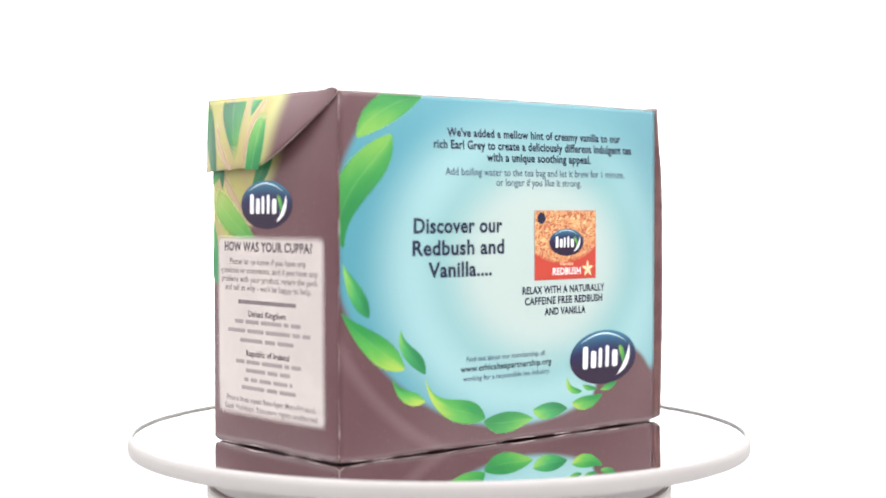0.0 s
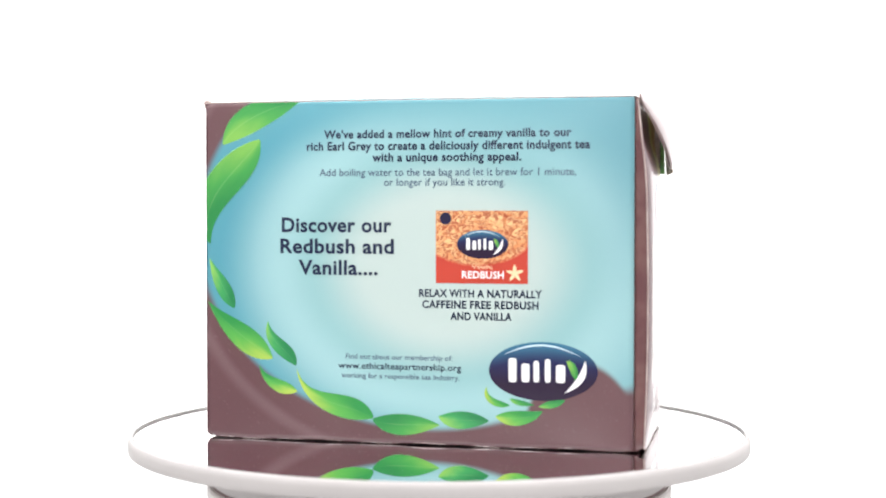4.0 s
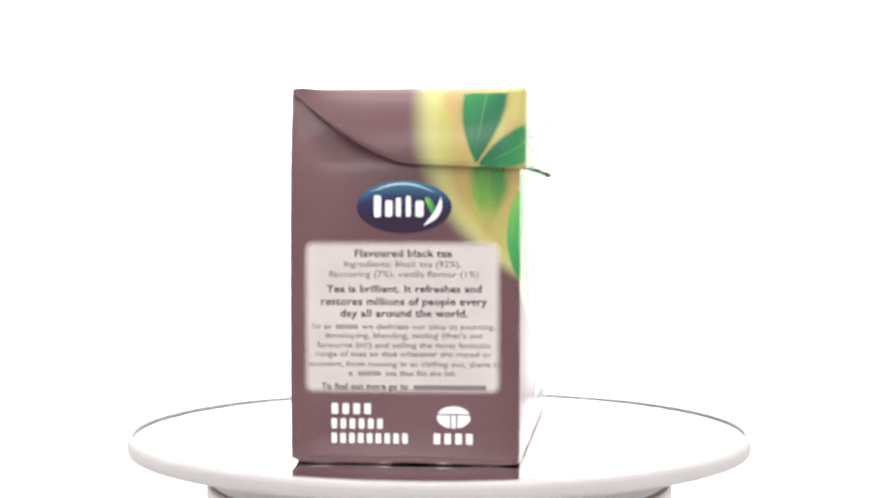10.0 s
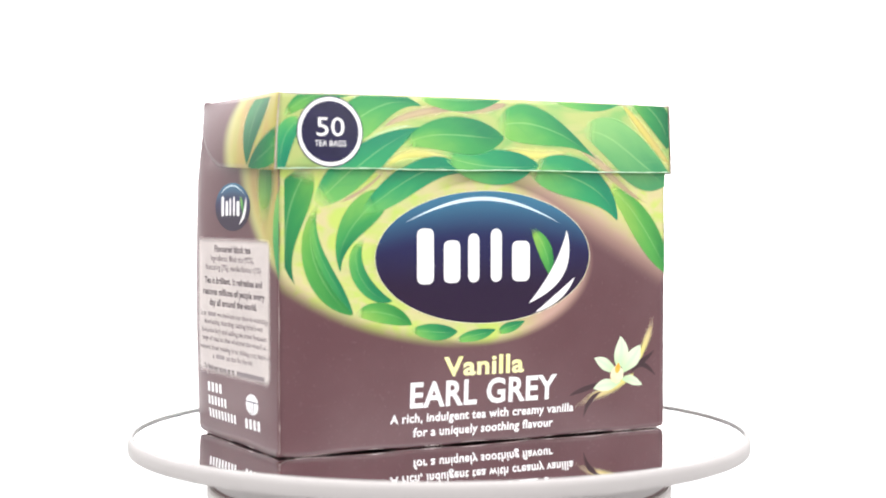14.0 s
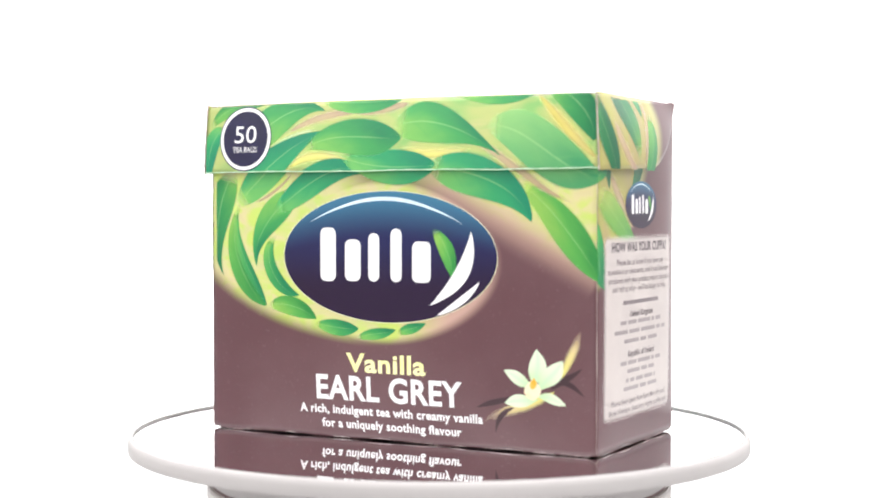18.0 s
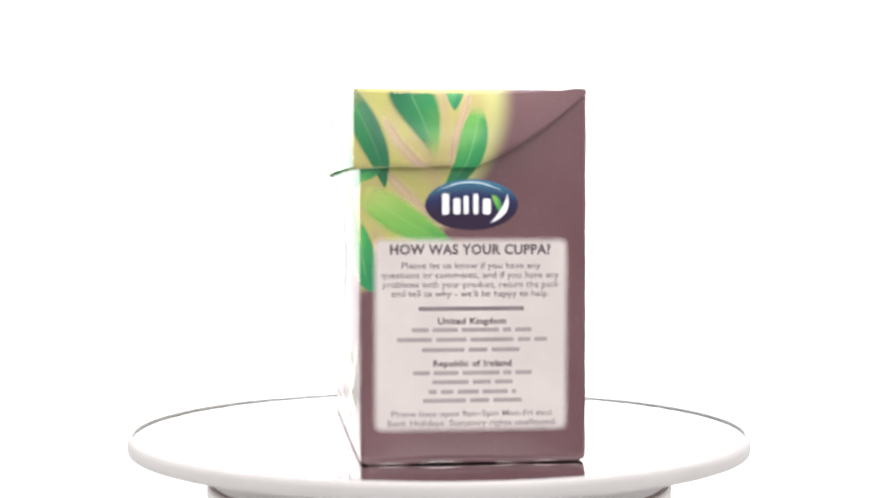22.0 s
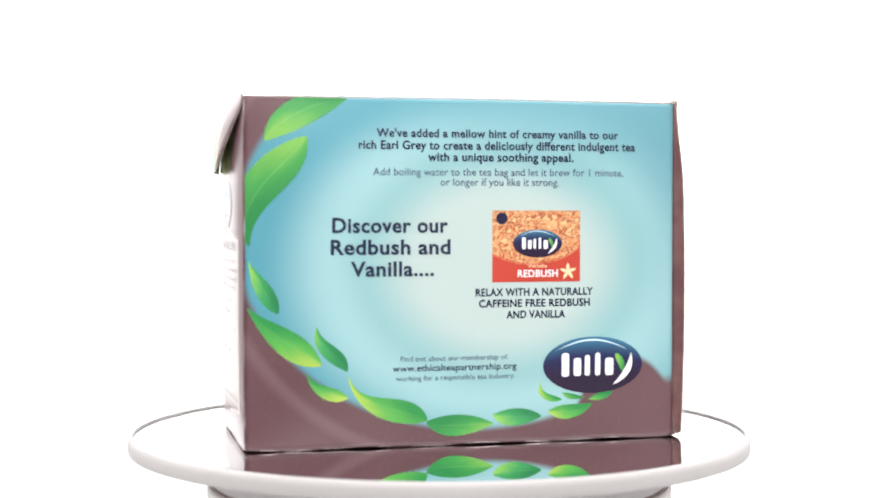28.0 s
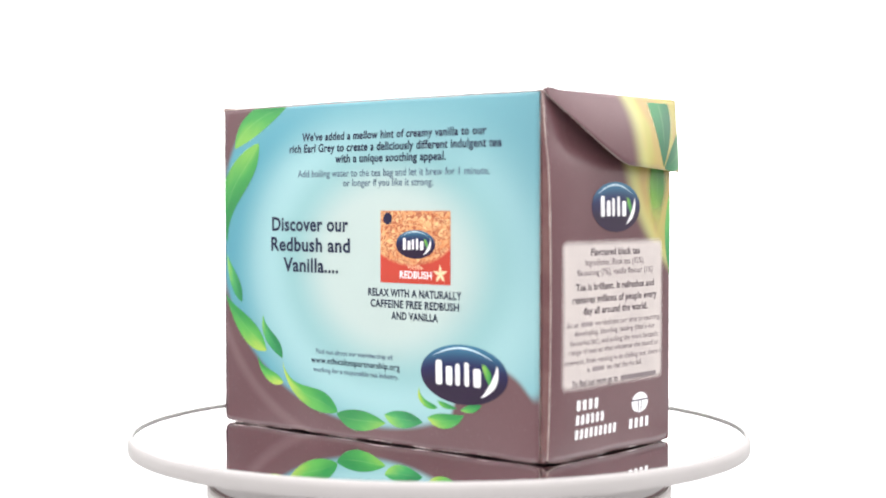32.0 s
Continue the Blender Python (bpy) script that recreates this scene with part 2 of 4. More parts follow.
LEAF_GLOW = leaf_print("leaf_glow", rgb(74, 144, 66), rgb(112, 164, 74), rgb(154, 178, 92), -1.0, 0.08, 0.0, 0.35, 0.55)
LEAF_DEEP = leaf_print("leaf_deep", rgb(20, 94, 60), rgb(36, 120, 66), rgb(100, 156, 66), 1.0, 0.10, 0.12, 0.3, 0.74)
LEAF_SOFT = leaf_print("leaf_soft", rgb(62, 120, 54), rgb(104, 150, 62), rgb(158, 170, 82), 1.0, 0.05, 0.1, 0.5, 0.4)
BACK_MID = leaf_print("back_leaf_mid", rgb(38, 128, 66), rgb(66, 152, 72), rgb(128, 182, 80), 1.0, 0.08, 0.0, 0.02)
BACK_DARK = leaf_print("back_leaf_dark", rgb(34, 122, 72), rgb(64, 156, 88), rgb(146, 198, 92), 1.0, 0.06, 0.12, 0.02)
BACK_LIME = leaf_print("back_leaf_lime", rgb(44, 138, 68), rgb(88, 168, 74), rgb(180, 200, 84), 1.0, 0.06, 0.0, 0.02)
OVAL, WHITE = oval_print(), plain_print("white_print", rgb(242, 240, 241), rgb(239, 236, 238))
NAVY = plain_print("navy_print", rgb(26, 22, 56), rgb(32, 28, 64))
INK, INK_SOFT = plain_print("ink_print", rgb(30, 38, 66)), plain_print("soft_ink_print", rgb(88, 106, 126))
BAR_INK, BAR_SOFT = plain_print("bar_ink_print", rgb(128, 117, 120)), plain_print("bar_soft_print", rgb(156, 146, 147))
GREY_INK, GREY_SOFT = plain_print("grey_ink_print", rgb(92, 80, 86)), plain_print("grey_soft_print", rgb(126, 114, 118))
LEMON = plain_print("lemon_print", rgb(240, 236, 160), rgb(246, 240, 184))
HALO = plain_print("halo_print", rgb(236, 238, 196), rgb(240, 240, 214))
SHINE = plain_print("shine_print", rgb(214, 238, 248))
PETAL, POD, GLOWPOD = petal_print(), plain_print("pod_print", rgb(66, 46, 52)), glow_pod_print()
PETAL_IN = plain_print("petal_centre_print", rgb(240, 222, 196), rgb(240, 208, 160))
PETAL_CORE = plain_print("petal_core_print", rgb(226, 170, 60), rgb(236, 196, 96))
PICTURE, PANEL = picture_print(), panel_print()
ORANGE = plain_print("orange_print", rgb(238, 214, 170))
CARD = plain_print("raw_card", rgb(168, 150, 146), rgb(196, 182, 176), 0.7)
SEAM_BROWN = plain_print("seam_print", rgb(96, 62, 64), rgb(110, 78, 76))
CARD_RUBBED = plain_print("rubbed_card", rgb(196, 172, 172), rgb(222, 208, 208), 0.7)
CARD_DARK = plain_print("underside_card", rgb(92, 60, 64), rgb(104, 72, 76), 0.6)
MIRROR, RIM = mirror_top(), plastic("rim_plastic", (0.50, 0.475, 0.47, 1), 0.5)
LIP, BASE = plastic("lip_plastic", (0.15, 0.15, 0.15, 1), 0.5), plastic("base_plastic", (0.66, 0.62, 0.60, 1), 0.5)
GAP = plastic("gap_plastic", (0.24, 0.17, 0.17, 1), 0.6)

# ---- the setting: a light tent round the turntable ----


def part(name, bm, material, parent=None, label="", smooth=False):
    """Links a bmesh as one mesh object under a thing or a part."""
    me = bpy.data.meshes.new(name)
    bm.normal_update()
    bm.to_mesh(me)
    bm.free()
    for k in material if isinstance(material, list) else [material]:
        me.materials.append(k)
    if smooth:
        for poly in me.polygons:
            poly.use_smooth = True
    ob = new(name, me)
    ob.parent = parent
    return tagged(ob, label)


def slab(x0, x1, y0, y1, z0, z1):
    bm = bmesh.new()
    bmesh.ops.create_cube(bm, size=1.0)
    for v in bm.verts:
        v.co = ((x0 + x1) / 2 + v.co.x * (x1 - x0), (y0 + y1) / 2 + v.co.y * (y1 - y0), (z0 + z1) / 2 + v.co.z * (z1 - z0))
    return bm


FLOOR = -0.075
# sides, front curtain and top stay out of view; their glow lights the carton
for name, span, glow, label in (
    ("backdrop", (-0.85, 0.85, 0.70, 0.71, FLOOR, 1.0), TENT_BACK, "bright white self-glowing tent backdrop fabric"),
    ("wall_west", (-0.86, -0.85, -0.9, 0.71, FLOOR, 1.0), TENT_WEST, "unseen white tent side fabric with an added glow"),
    ("wall_east", (0.85, 0.86, -0.9, 0.71, FLOOR, 1.0), TENT_EAST, "unseen white tent side fabric with an added glow"),
    ("wall_south", (-0.86, 0.86, -0.91, -0.9, FLOOR, 1.0), TENT_FRONT, "unseen white tent front curtain with an added glow"),
    ("ceiling", (-0.86, 0.86, -0.91, 0.71, 1.0, 1.01), TENT_TOP, "unseen white tent top fabric with an added glow"),
    ("floor", (-0.86, 0.86, -0.91, 0.71, FLOOR - 0.01, FLOOR), TENT_FLOOR, "white tent floor sheet with an added glow"),
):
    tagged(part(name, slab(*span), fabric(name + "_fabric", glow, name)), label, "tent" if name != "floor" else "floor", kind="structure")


# ---- the turntable ----
def lathe(profile, steps=160):
    """A ring or disc from a profile of (radius, height)."""
    bm = bmesh.new()
    rows = []
    for r, z in profile:
        if r == 0:
            rows.append([bm.verts.new((0, 0, z))])
        else:
            rows.append([bm.verts.new((r * math.cos(2 * math.pi * k / steps), r * math.sin(2 * math.pi * k / steps), z)) for k in range(steps)])
    for a, b in zip(rows, rows[1:]):
        for k in range(steps):
            j = (k + 1) % steps
            if len(a) == 1:
                bm.faces.new((a[0], b[k], b[j]))
            elif len(b) == 1:
                bm.faces.new((a[k], b[0], a[j]))
            else:
                bm.faces.new((a[k], b[k], b[j], a[j]))
    bmesh.ops.recalc_face_normals(bm, faces=bm.faces)
    return bm


turntable = tagged(new("turntable"), "round white plastic display turntable with a mirrored top", "turntable")
turntable.location = (-0.0003, 0, FLOOR)
UP = -FLOOR
part("base", lathe([(0, 0), (0.0812, 0), (0.0818, 0.001), (0.0818, UP - 0.0178), (0.0812, UP - 0.0172), (0, UP - 0.0172)]), BASE, turntable, "white plastic drum base")
part("bearing_gap", lathe([(0.0, UP - 0.0172), (0.0800, UP - 0.0172), (0.0800, UP - 0.0162), (0, UP - 0.0162)]), GAP, turntable, "dark slit between base and platter")


def rim_round():
    """The rim's section from its underside to the plate: an upright side under a rounded shoulder."""
    side = [(0.1040, UP - 0.0052), (0.1076, UP - 0.0051), (0.1084, UP - 0.0048), (0.10865, UP - 0.0044), (0.1087, UP - 0.0026)]
    turn = [(0.1070 + 0.0017 * math.cos(a), UP - 0.0018 + 0.0025 * math.sin(a)) for a in (math.radians(9 * k) for k in range(11))]
    return side + turn


platter = part("platter", lathe([(0, UP - 0.0162), (0.0800, UP - 0.0162), (0.0806, UP - 0.0156), (0.0806, UP - 0.0056), *rim_round(), (0.1069, UP + 0.0007), (0.1069, UP - 0.0006), (0, UP - 0.0006)]), RIM, turntable, "white plastic platter with a rounded rim", smooth=True)
part("mirror_plate", lathe([(0, UP - 0.0005), (0.10663, UP - 0.0005), (0.10663, UP - 0.0001), (0.10648, UP), (0, UP)]), MIRROR, platter, "mirror-bright round top plate")
part("lip_line", lathe([(0.10674, UP + 0.00048), (0.10674, UP + 0.00078), (0.10686, UP + 0.00078), (0.10686, UP + 0.00048)]), LIP, platter, "thin grey lip round the plate")

# ---- the tea carton: surfaces in mm; u runs along a panel as seen from outside, z is up ----
TOP, LOW = 115.0, 0.0


def bulge(s, z, p=4):
    k = (z - LOW) / (TOP - LOW) * 2 - 1
    return max(0.0, 1 - abs(s) ** p) * max(0.0, 1 - abs(k) ** p)


def s_back(u, z):
    return (u, -36.5 - 2.5 * bulge(u / 73.6, z), z), (0, -1, 0)


def s_front(u, z):
    return (-u, 33.2 + 2.7 * bulge(u / 73.6, z), z), (0, 1, 0)


def tucked(f, z):
    """How far the side gives way inwards under the lid."""
    k = max(0.0, min(1.0, (z - 91.0) / 12))
    return 2.2 * k * k * (3 - 2 * k) * min(1.0, max(0.0, 6 * f))


def bowed(z):
    """How far the rear fold bows out between the foot and the lid."""
    return 1.3 * max(0.0, math.sin(math.pi * min(1.0, max(0.0, z / 100)))) ** 0.7


def leaning(f, z):
    return 2.2 * max(0.0, (z - 86) / 29) ** 1.5 * max(0.0, 1 - f) + tucked(f, z) - bowed(z) * max(0.0, 1 - f) ** 2


def s_right(u, z):
    """The side leans in towards its top at the rear corner."""
    f = (u + 36.5) / 70
    return (76.4 - 2.0 * f - leaning(f, z) + (1.7 - 1.0 * f) * bulge((u + 1.5) / 35.1, z, 6), u, z), (1, 0, 0)


def s_seam(u, z):
    """The narrow glued strip between the back panel and the side panel."""
    f = (u - 73.2) / 2.9
    x = 73.2 + f * (s_right(-36.4, z)[0][0] - 73.2)
    return (x, -36.3 - 0.5 * f, z), (-0.17, -0.98, 0)


def s_left(u, z):
    return (-73.0 - 0.6 * (u + 33.5) / 70 - 1.9 * bulge((u - 1.5) / 35.1, z), -u, z), (-1, 0, 0)


def gape(z):
    """How far the lid stands off the body: nought at its fold, one at its lower edge."""
    return min(1.0, max(0.0, (TOP - z) / 24.0)) ** 0.78


def belly(z):
    """How far a side flap of the lid arches out: steep below its fold, upright at its lower edge."""
    k = min(1.0, max(0.0, (TOP - z) / 24.0))
    return 1 - (1 - k) ** 3 - 0.2 * k ** 3


def s_lid_front(u, z):
    (x, y, _), n = s_front(u, z)
    return (x * (1 - 0.012 * (1 - gape(z))), y + 1.7 + 0.4 * gape(z), z), n


def s_lid_right(u, z):
    (x, y, _), n = s_right(min(u, 33.4), z)
    f = min(1.0, max(0.0, (u + 36.6) / 72))
    return (x + tucked((min(u, 33.4) + 36.5) / 70, z) + 0.6 + gape(z) * 1.6 * f + belly(z) * 4.6 * max(0.0, math.sin(math.pi * f)) ** 0.55, u, z), n


def s_lid_left(u, z):
    (x, y, _), n = s_left(max(u, -33.4), z)
    f = min(1.0, max(0.0, (36.6 - u) / 72))
    return (x - 0.6 - gape(z) * 1.0 * f - belly(z) * 4.0 * max(0.0, math.sin(math.pi * f)) ** 0.75, -u, z), n


def s_tuck_right(u, z):
    a, n = s_lid_right(u, z)
    return (a[0] - 0.4 - gape(z) * 0.7, a[1], a[2]), n


def s_tuck_left(u, z):
    a, n = s_lid_left(u, z)
    return (a[0] + 0.4 + gape(z) * 0.7, a[1], a[2]), n


def lift(surface, u, z, h):
    p, n = surface(u, z)
    return tuple((a + h * b) / 1000 for a, b in zip(p, n))


def sheet(name, surface, low, high, u0, u1, nu, nz, thick, materials, parent, label=""):
    """A bent carton panel of real thickness; low(u) and high(u) are its edges."""
    bm = bmesh.new()
    uvs = bm.loops.layers.uv.new("UVMap")
    outer, inner, flat = [], [], {}
    for i in range(nu + 1):
        ro, ri = [], []
        u = u0 + (u1 - u0) * i / nu
        for j in range(nz + 1):
            z = low(u) + (high(u) - low(u)) * j / nz
            a, b = bm.verts.new(lift(surface, u, z, 0)), bm.verts.new(lift(surface, u, z, -thick))
            flat[a] = flat[b] = (u, z)
            ro.append(a), ri.append(b)
        outer.append(ro), inner.append(ri)

    def quad(a, b, c, d, k):
        f = bm.faces.new((a, b, c, d))
        f.material_index = k
        f.smooth = k == 0
        for loop in f.loops:
            loop[uvs].uv = flat[loop.vert]

    for i in range(nu):
        for j in range(nz):
            quad(outer[i][j], outer[i + 1][j], outer[i + 1][j + 1], outer[i][j + 1], 0)
            quad(inner[i][j + 1], inner[i + 1][j + 1], inner[i + 1][j], inner[i][j], 1)
        quad(outer[i + 1][0], outer[i][0], inner[i][0], inner[i + 1][0], 1)
        quad(outer[i][nz], outer[i + 1][nz], inner[i + 1][nz], inner[i][nz], 1)
    for j in range(nz):
        quad(outer[0][j], outer[0][j + 1], inner[0][j + 1], inner[0][j], 1)
        quad(outer[nu][j + 1], outer[nu][j], inner[nu][j], inner[nu][j + 1], 1)
    bmesh.ops.recalc_face_normals(bm, faces=bm.faces)
    return part(name, bm, materials, parent, label)


tea_box = tagged(new("tea_box"), "mauve-brown printed tea carton with green leaves and hinged lid", "tea box")


class Face:
    """A printable panel: its surface, the object that carries the print, its edges and the layer reached."""

    def __init__(self, surface, ob, u0, u1, z0, z1):
        self.surface, self.ob, self.box, self.layer = surface, ob, (u0, u1, z0, z1), 0.012


def foot(z, u0, u1, ph, cut=1.1):
    """A panel's uneven foot line, with the corners nipped off at both ends."""
    def at(u):
        ends = max(0.0, 1 - (u - u0) / 2.4) + max(0.0, 1 - (u1 - u) / 2.4)
        return z + 0.20 * math.sin(0.15 * u + ph) + 0.08 * math.sin(0.37 * u + 2 * ph) + cut * ends
    return at


def wavy(z, a, k, ph):
    return lambda u: z + a * math.sin(k * u + ph) + 0.4 * a * math.sin(2.7 * k * u + 2 * ph)


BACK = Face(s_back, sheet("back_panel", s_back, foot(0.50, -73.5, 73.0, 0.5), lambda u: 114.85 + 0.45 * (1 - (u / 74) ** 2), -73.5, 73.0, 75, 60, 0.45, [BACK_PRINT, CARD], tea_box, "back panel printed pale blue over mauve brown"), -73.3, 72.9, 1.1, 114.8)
FRONT = Face(s_front, sheet("front_panel", s_front, foot(0.50, -74.2, 72.9, 2.0), wavy(113.5, 0.0, 1, 0), -74.2, 72.9, 74, 60, 0.45, [FRONT_PRINT, CARD], tea_box, "front panel with green leaves round a dark oval"), -73.3, 73.3, 1.0, 113.0)
RIGHT = Face(s_right, sheet("side_panel", s_right, foot(0.52, -36.9, 33.1, 1.2), wavy(113.8, 0.0, 1, 0), -36.9, 33.1, 70, 46, 0.45, [RIGHT_PRINT, CARD], tea_box, "mauve side panel with a pale text block"), -36.4, 33.4, 1.3, 113.5)
LEFT = Face(s_left, sheet("side_panel", s_left, foot(0.52, -33.1, 36.4, 2.6), wavy(113.8, 0.0, 1, 0), -33.1, 36.4, 60, 46, 0.45, [LEFT_PRINT, CARD], tea_box, "mauve side panel with a tall pale text block"), -33.4, 36.4, 1.3, 113.5)


def low_right(u):
    return 92.4 - 1.7 * u / 36 if u > 0 else 92.4 + 21.9 * (-u / 36.6) ** 1.45


def low_left(u):
    return 92.2 + 1.5 * (u - 1.9) / 38 if u < 1.9 else 92.2 + 22.1 * ((u - 1.9) / 34.8) ** 1.35


CARD_GREEN = plain_print("lid_edge_card", rgb(96, 150, 92), rgb(128, 168, 100), 0.6)
LID_FRONT = Face(s_lid_front, sheet("lid_front_flap", s_lid_front, wavy(91.2, 0.12, 0.10, 0.3), lambda u: 115.0 + 0.45 * (1 - (u / 76) ** 2), -75.9, 74.0, 75, 12, 0.45, [LID_PRINT, CARD_GREEN], tea_box, "green leafy lid front flap"), -75.8, 73.9, 91.35, 114.9)
LID_RIGHT = Face(s_lid_right, sheet("lid_side_flap", s_lid_right, low_right, lambda u: 115.3 + 0.6 * math.exp(-((u + 33.5) / 2.6) ** 2), -36.6, 35.4, 40, 12, 0.45, [RIGHT_PRINT, CARD], tea_box, "lid side flap with a curved lower edge"), -36.5, 35.3, 91.2, 115.2)
LID_LEFT = Face(s_lid_left, sheet("lid_side_flap", s_lid_left, low_left, lambda u: 115.3 + 0.6 * math.exp(-((33.5 - u) / 2.6) ** 2), -35.4, 36.6, 40, 12, 0.45, [LEFT_PRINT, CARD], tea_box, "lid side flap with a curved lower edge"), -35.3, 36.5, 91.2, 115.2)
sheet("lid_tuck_flap", s_tuck_right, lambda u: low_right(u) + 0.5, wavy(114.6, 0.0, 1, 0), -35.5, 30.0, 30, 8, 0.3, [CARD_DARK, CARD], tea_box, "inner tuck flap of brown board")
sheet("lid_tuck_flap", s_tuck_left, lambda u: low_left(u) + 0.5, wavy(114.6, 0.0, 1, 0), -30.0, 35.5, 30, 8, 0.3, [CARD_DARK, CARD], tea_box, "inner tuck flap of brown board")
sheet("seam_strip", s_seam, lambda u: 0.9 + 0.35 * (u - 73.2), lambda u: 114.3, 73.2, 76.0, 3, 30, 0.4, [SEAM_BROWN, CARD], tea_box, "narrow mauve glued strip at the corner")
part("lid_top", slab(-0.0736, 0.0734, -0.0366, 0.0350, 0.1145, 0.11495), CARD, tea_box, "flat carton lid top")
part("bottom_panel", slab(-0.0728, 0.0745, -0.0360, 0.0327, 0.0007, 0.0024), CARD_DARK, tea_box, "carton underside in brown board")


def mapped(face, bm2, name, material, h, label="", smooth=False):
    """Lays flat geometry (u, z) on a panel's surface, h mm proud, as a part of the panel."""
    if h is None:
        h = face.layer + 0.035
    for v in bm2.verts:
        v.co = lift(face.surface, v.co.x, v.co.y, h)
    return part(name, bm2, material, face.ob, label, smooth)


def clip(bm, face):
    u0, u1, z0, z1 = face.box
    for co, no in (((u0, 0, 0), (-1, 0, 0)), ((u1, 0, 0), (1, 0, 0)), ((0, z0, 0), (0, -1, 0)), ((0, z1, 0), (0, 1, 0))):
        bmesh.ops.bisect_plane(bm, geom=bm.verts[:] + bm.edges[:] + bm.faces[:], plane_co=co, plane_no=no, clear_outer=True, dist=1e-6)


def leaf(face, u0, z0, u1, z1, a, b, material, name="leaf", h=None, skew=0.85, hook=0.015, label=""):
    """A printed leaf from stalk to tip; a and b are the bows of its two sides in mm."""
    bm = bmesh.new()
    uvs = bm.loops.layers.uv.new("UVMap")
    du, dz = u1 - u0, z1 - z0
    d = math.hypot(du, dz)
    nu, nz = -dz / d, du / d
    n, k = max(10, int(d / 1.4)), 6
    grid = []
    for i in range(n + 1):
        s = i / n
        w = math.sin(math.pi * s ** skew) ** 0.9 if 0 < s < 1 else 0.0
        curl = hook * d * math.sin(2 * math.pi * s)
        row = []
        for j in range(k + 1):
            t = j / k
            o = w * (a + (b - a) * t) + curl
            v = bm.verts.new((u0 + du * s + nu * o, z0 + dz * s + nz * o, 0))
            row.append((v, (s, 2 * t - 1)))
        grid.append(row)
    for i in range(n):
        for j in range(k):
            q = (grid[i][j], grid[i][j + 1], grid[i + 1][j + 1], grid[i + 1][j])
            f = bm.faces.new([v for v, _ in q])
            for loop, (_, st) in zip(f.loops, q):
                loop[uvs].uv = st
    bmesh.ops.remove_doubles(bm, verts=bm.verts, dist=1e-4)
    clip(bm, face)
    if h is None:
        face.layer += 0.004
        h = face.layer
    return mapped(face, bm, name, material, h, label)


def cubic(p, q, r, e, s):
    return [(1 - s) ** 3 * a + 3 * s * (1 - s) ** 2 * b + 3 * s * s * (1 - s) * c + s ** 3 * d for a, b, c, d in zip(p, q, r, e)]


def curved_leaf(faces, base, tip, a1, a2, b1, b2, material, name="leaf"):
    """A printed leaf from base to tip between two curved sides, a and b, each with two handles; it runs on over every panel named."""
    d = math.dist(base, tip)
    n, k = max(16, int(d / 1.2)), 8
    for face in faces if isinstance(faces, list) else [faces]:
        bm = bmesh.new()
        uvs = bm.loops.layers.uv.new("UVMap")
        grid = []
        for i in range(n + 1):
            s = i / n
            pa, pb = cubic(base, a1, a2, tip, s), cubic(base, b1, b2, tip, s)
            grid.append([(bm.verts.new((pa[0] + (pb[0] - pa[0]) * j / k, pa[1] + (pb[1] - pa[1]) * j / k, 0)), (s, 2 * j / k - 1)) for j in range(k + 1)])
        for i in range(n):
            for j in range(k):
                q = (grid[i][j], grid[i][j + 1], grid[i + 1][j + 1], grid[i + 1][j])
                f = bm.faces.new([v for v, _ in q])
                for loop, (_, st) in zip(f.loops, q):
                    loop[uvs].uv = st
        bmesh.ops.remove_doubles(bm, verts=bm.verts, dist=1e-4)
        clip(bm, face)
        face.layer += 0.004
        mapped(face, bm, name, material, face.layer)


def ellipse(face, cu, cz, ru, rz, material, name, h, hole=0.0, label=""):
    bm = bmesh.new()
    uvs = bm.loops.layers.uv.new("UVMap")
    rings, steps = max(2, int(ru / 2)), 48 if ru < 12 else 110
    rows = []
    for i in range(rings + 1):
        r = hole + (1 - hole) * i / rings
        rows.append([bm.verts.new((cu + ru * r * math.cos(2 * math.pi * k / steps), cz + rz * r * math.sin(2 * math.pi * k / steps), 0)) for k in range(steps)])
    for p, q in zip(rows, rows[1:]):
        for k in range(steps):
            j = (k + 1) % steps
            f = bm.faces.new((p[k], q[k], q[j], p[j]))
            for loop in f.loops:
                loop[uvs].uv = ((loop.vert.co.x - cu) / ru, (loop.vert.co.y - cz) / rz)
    if not hole:
        bmesh.ops.remove_doubles(bm, verts=bm.verts, dist=1e-5)
    return mapped(face, bm, name, material, h, label)


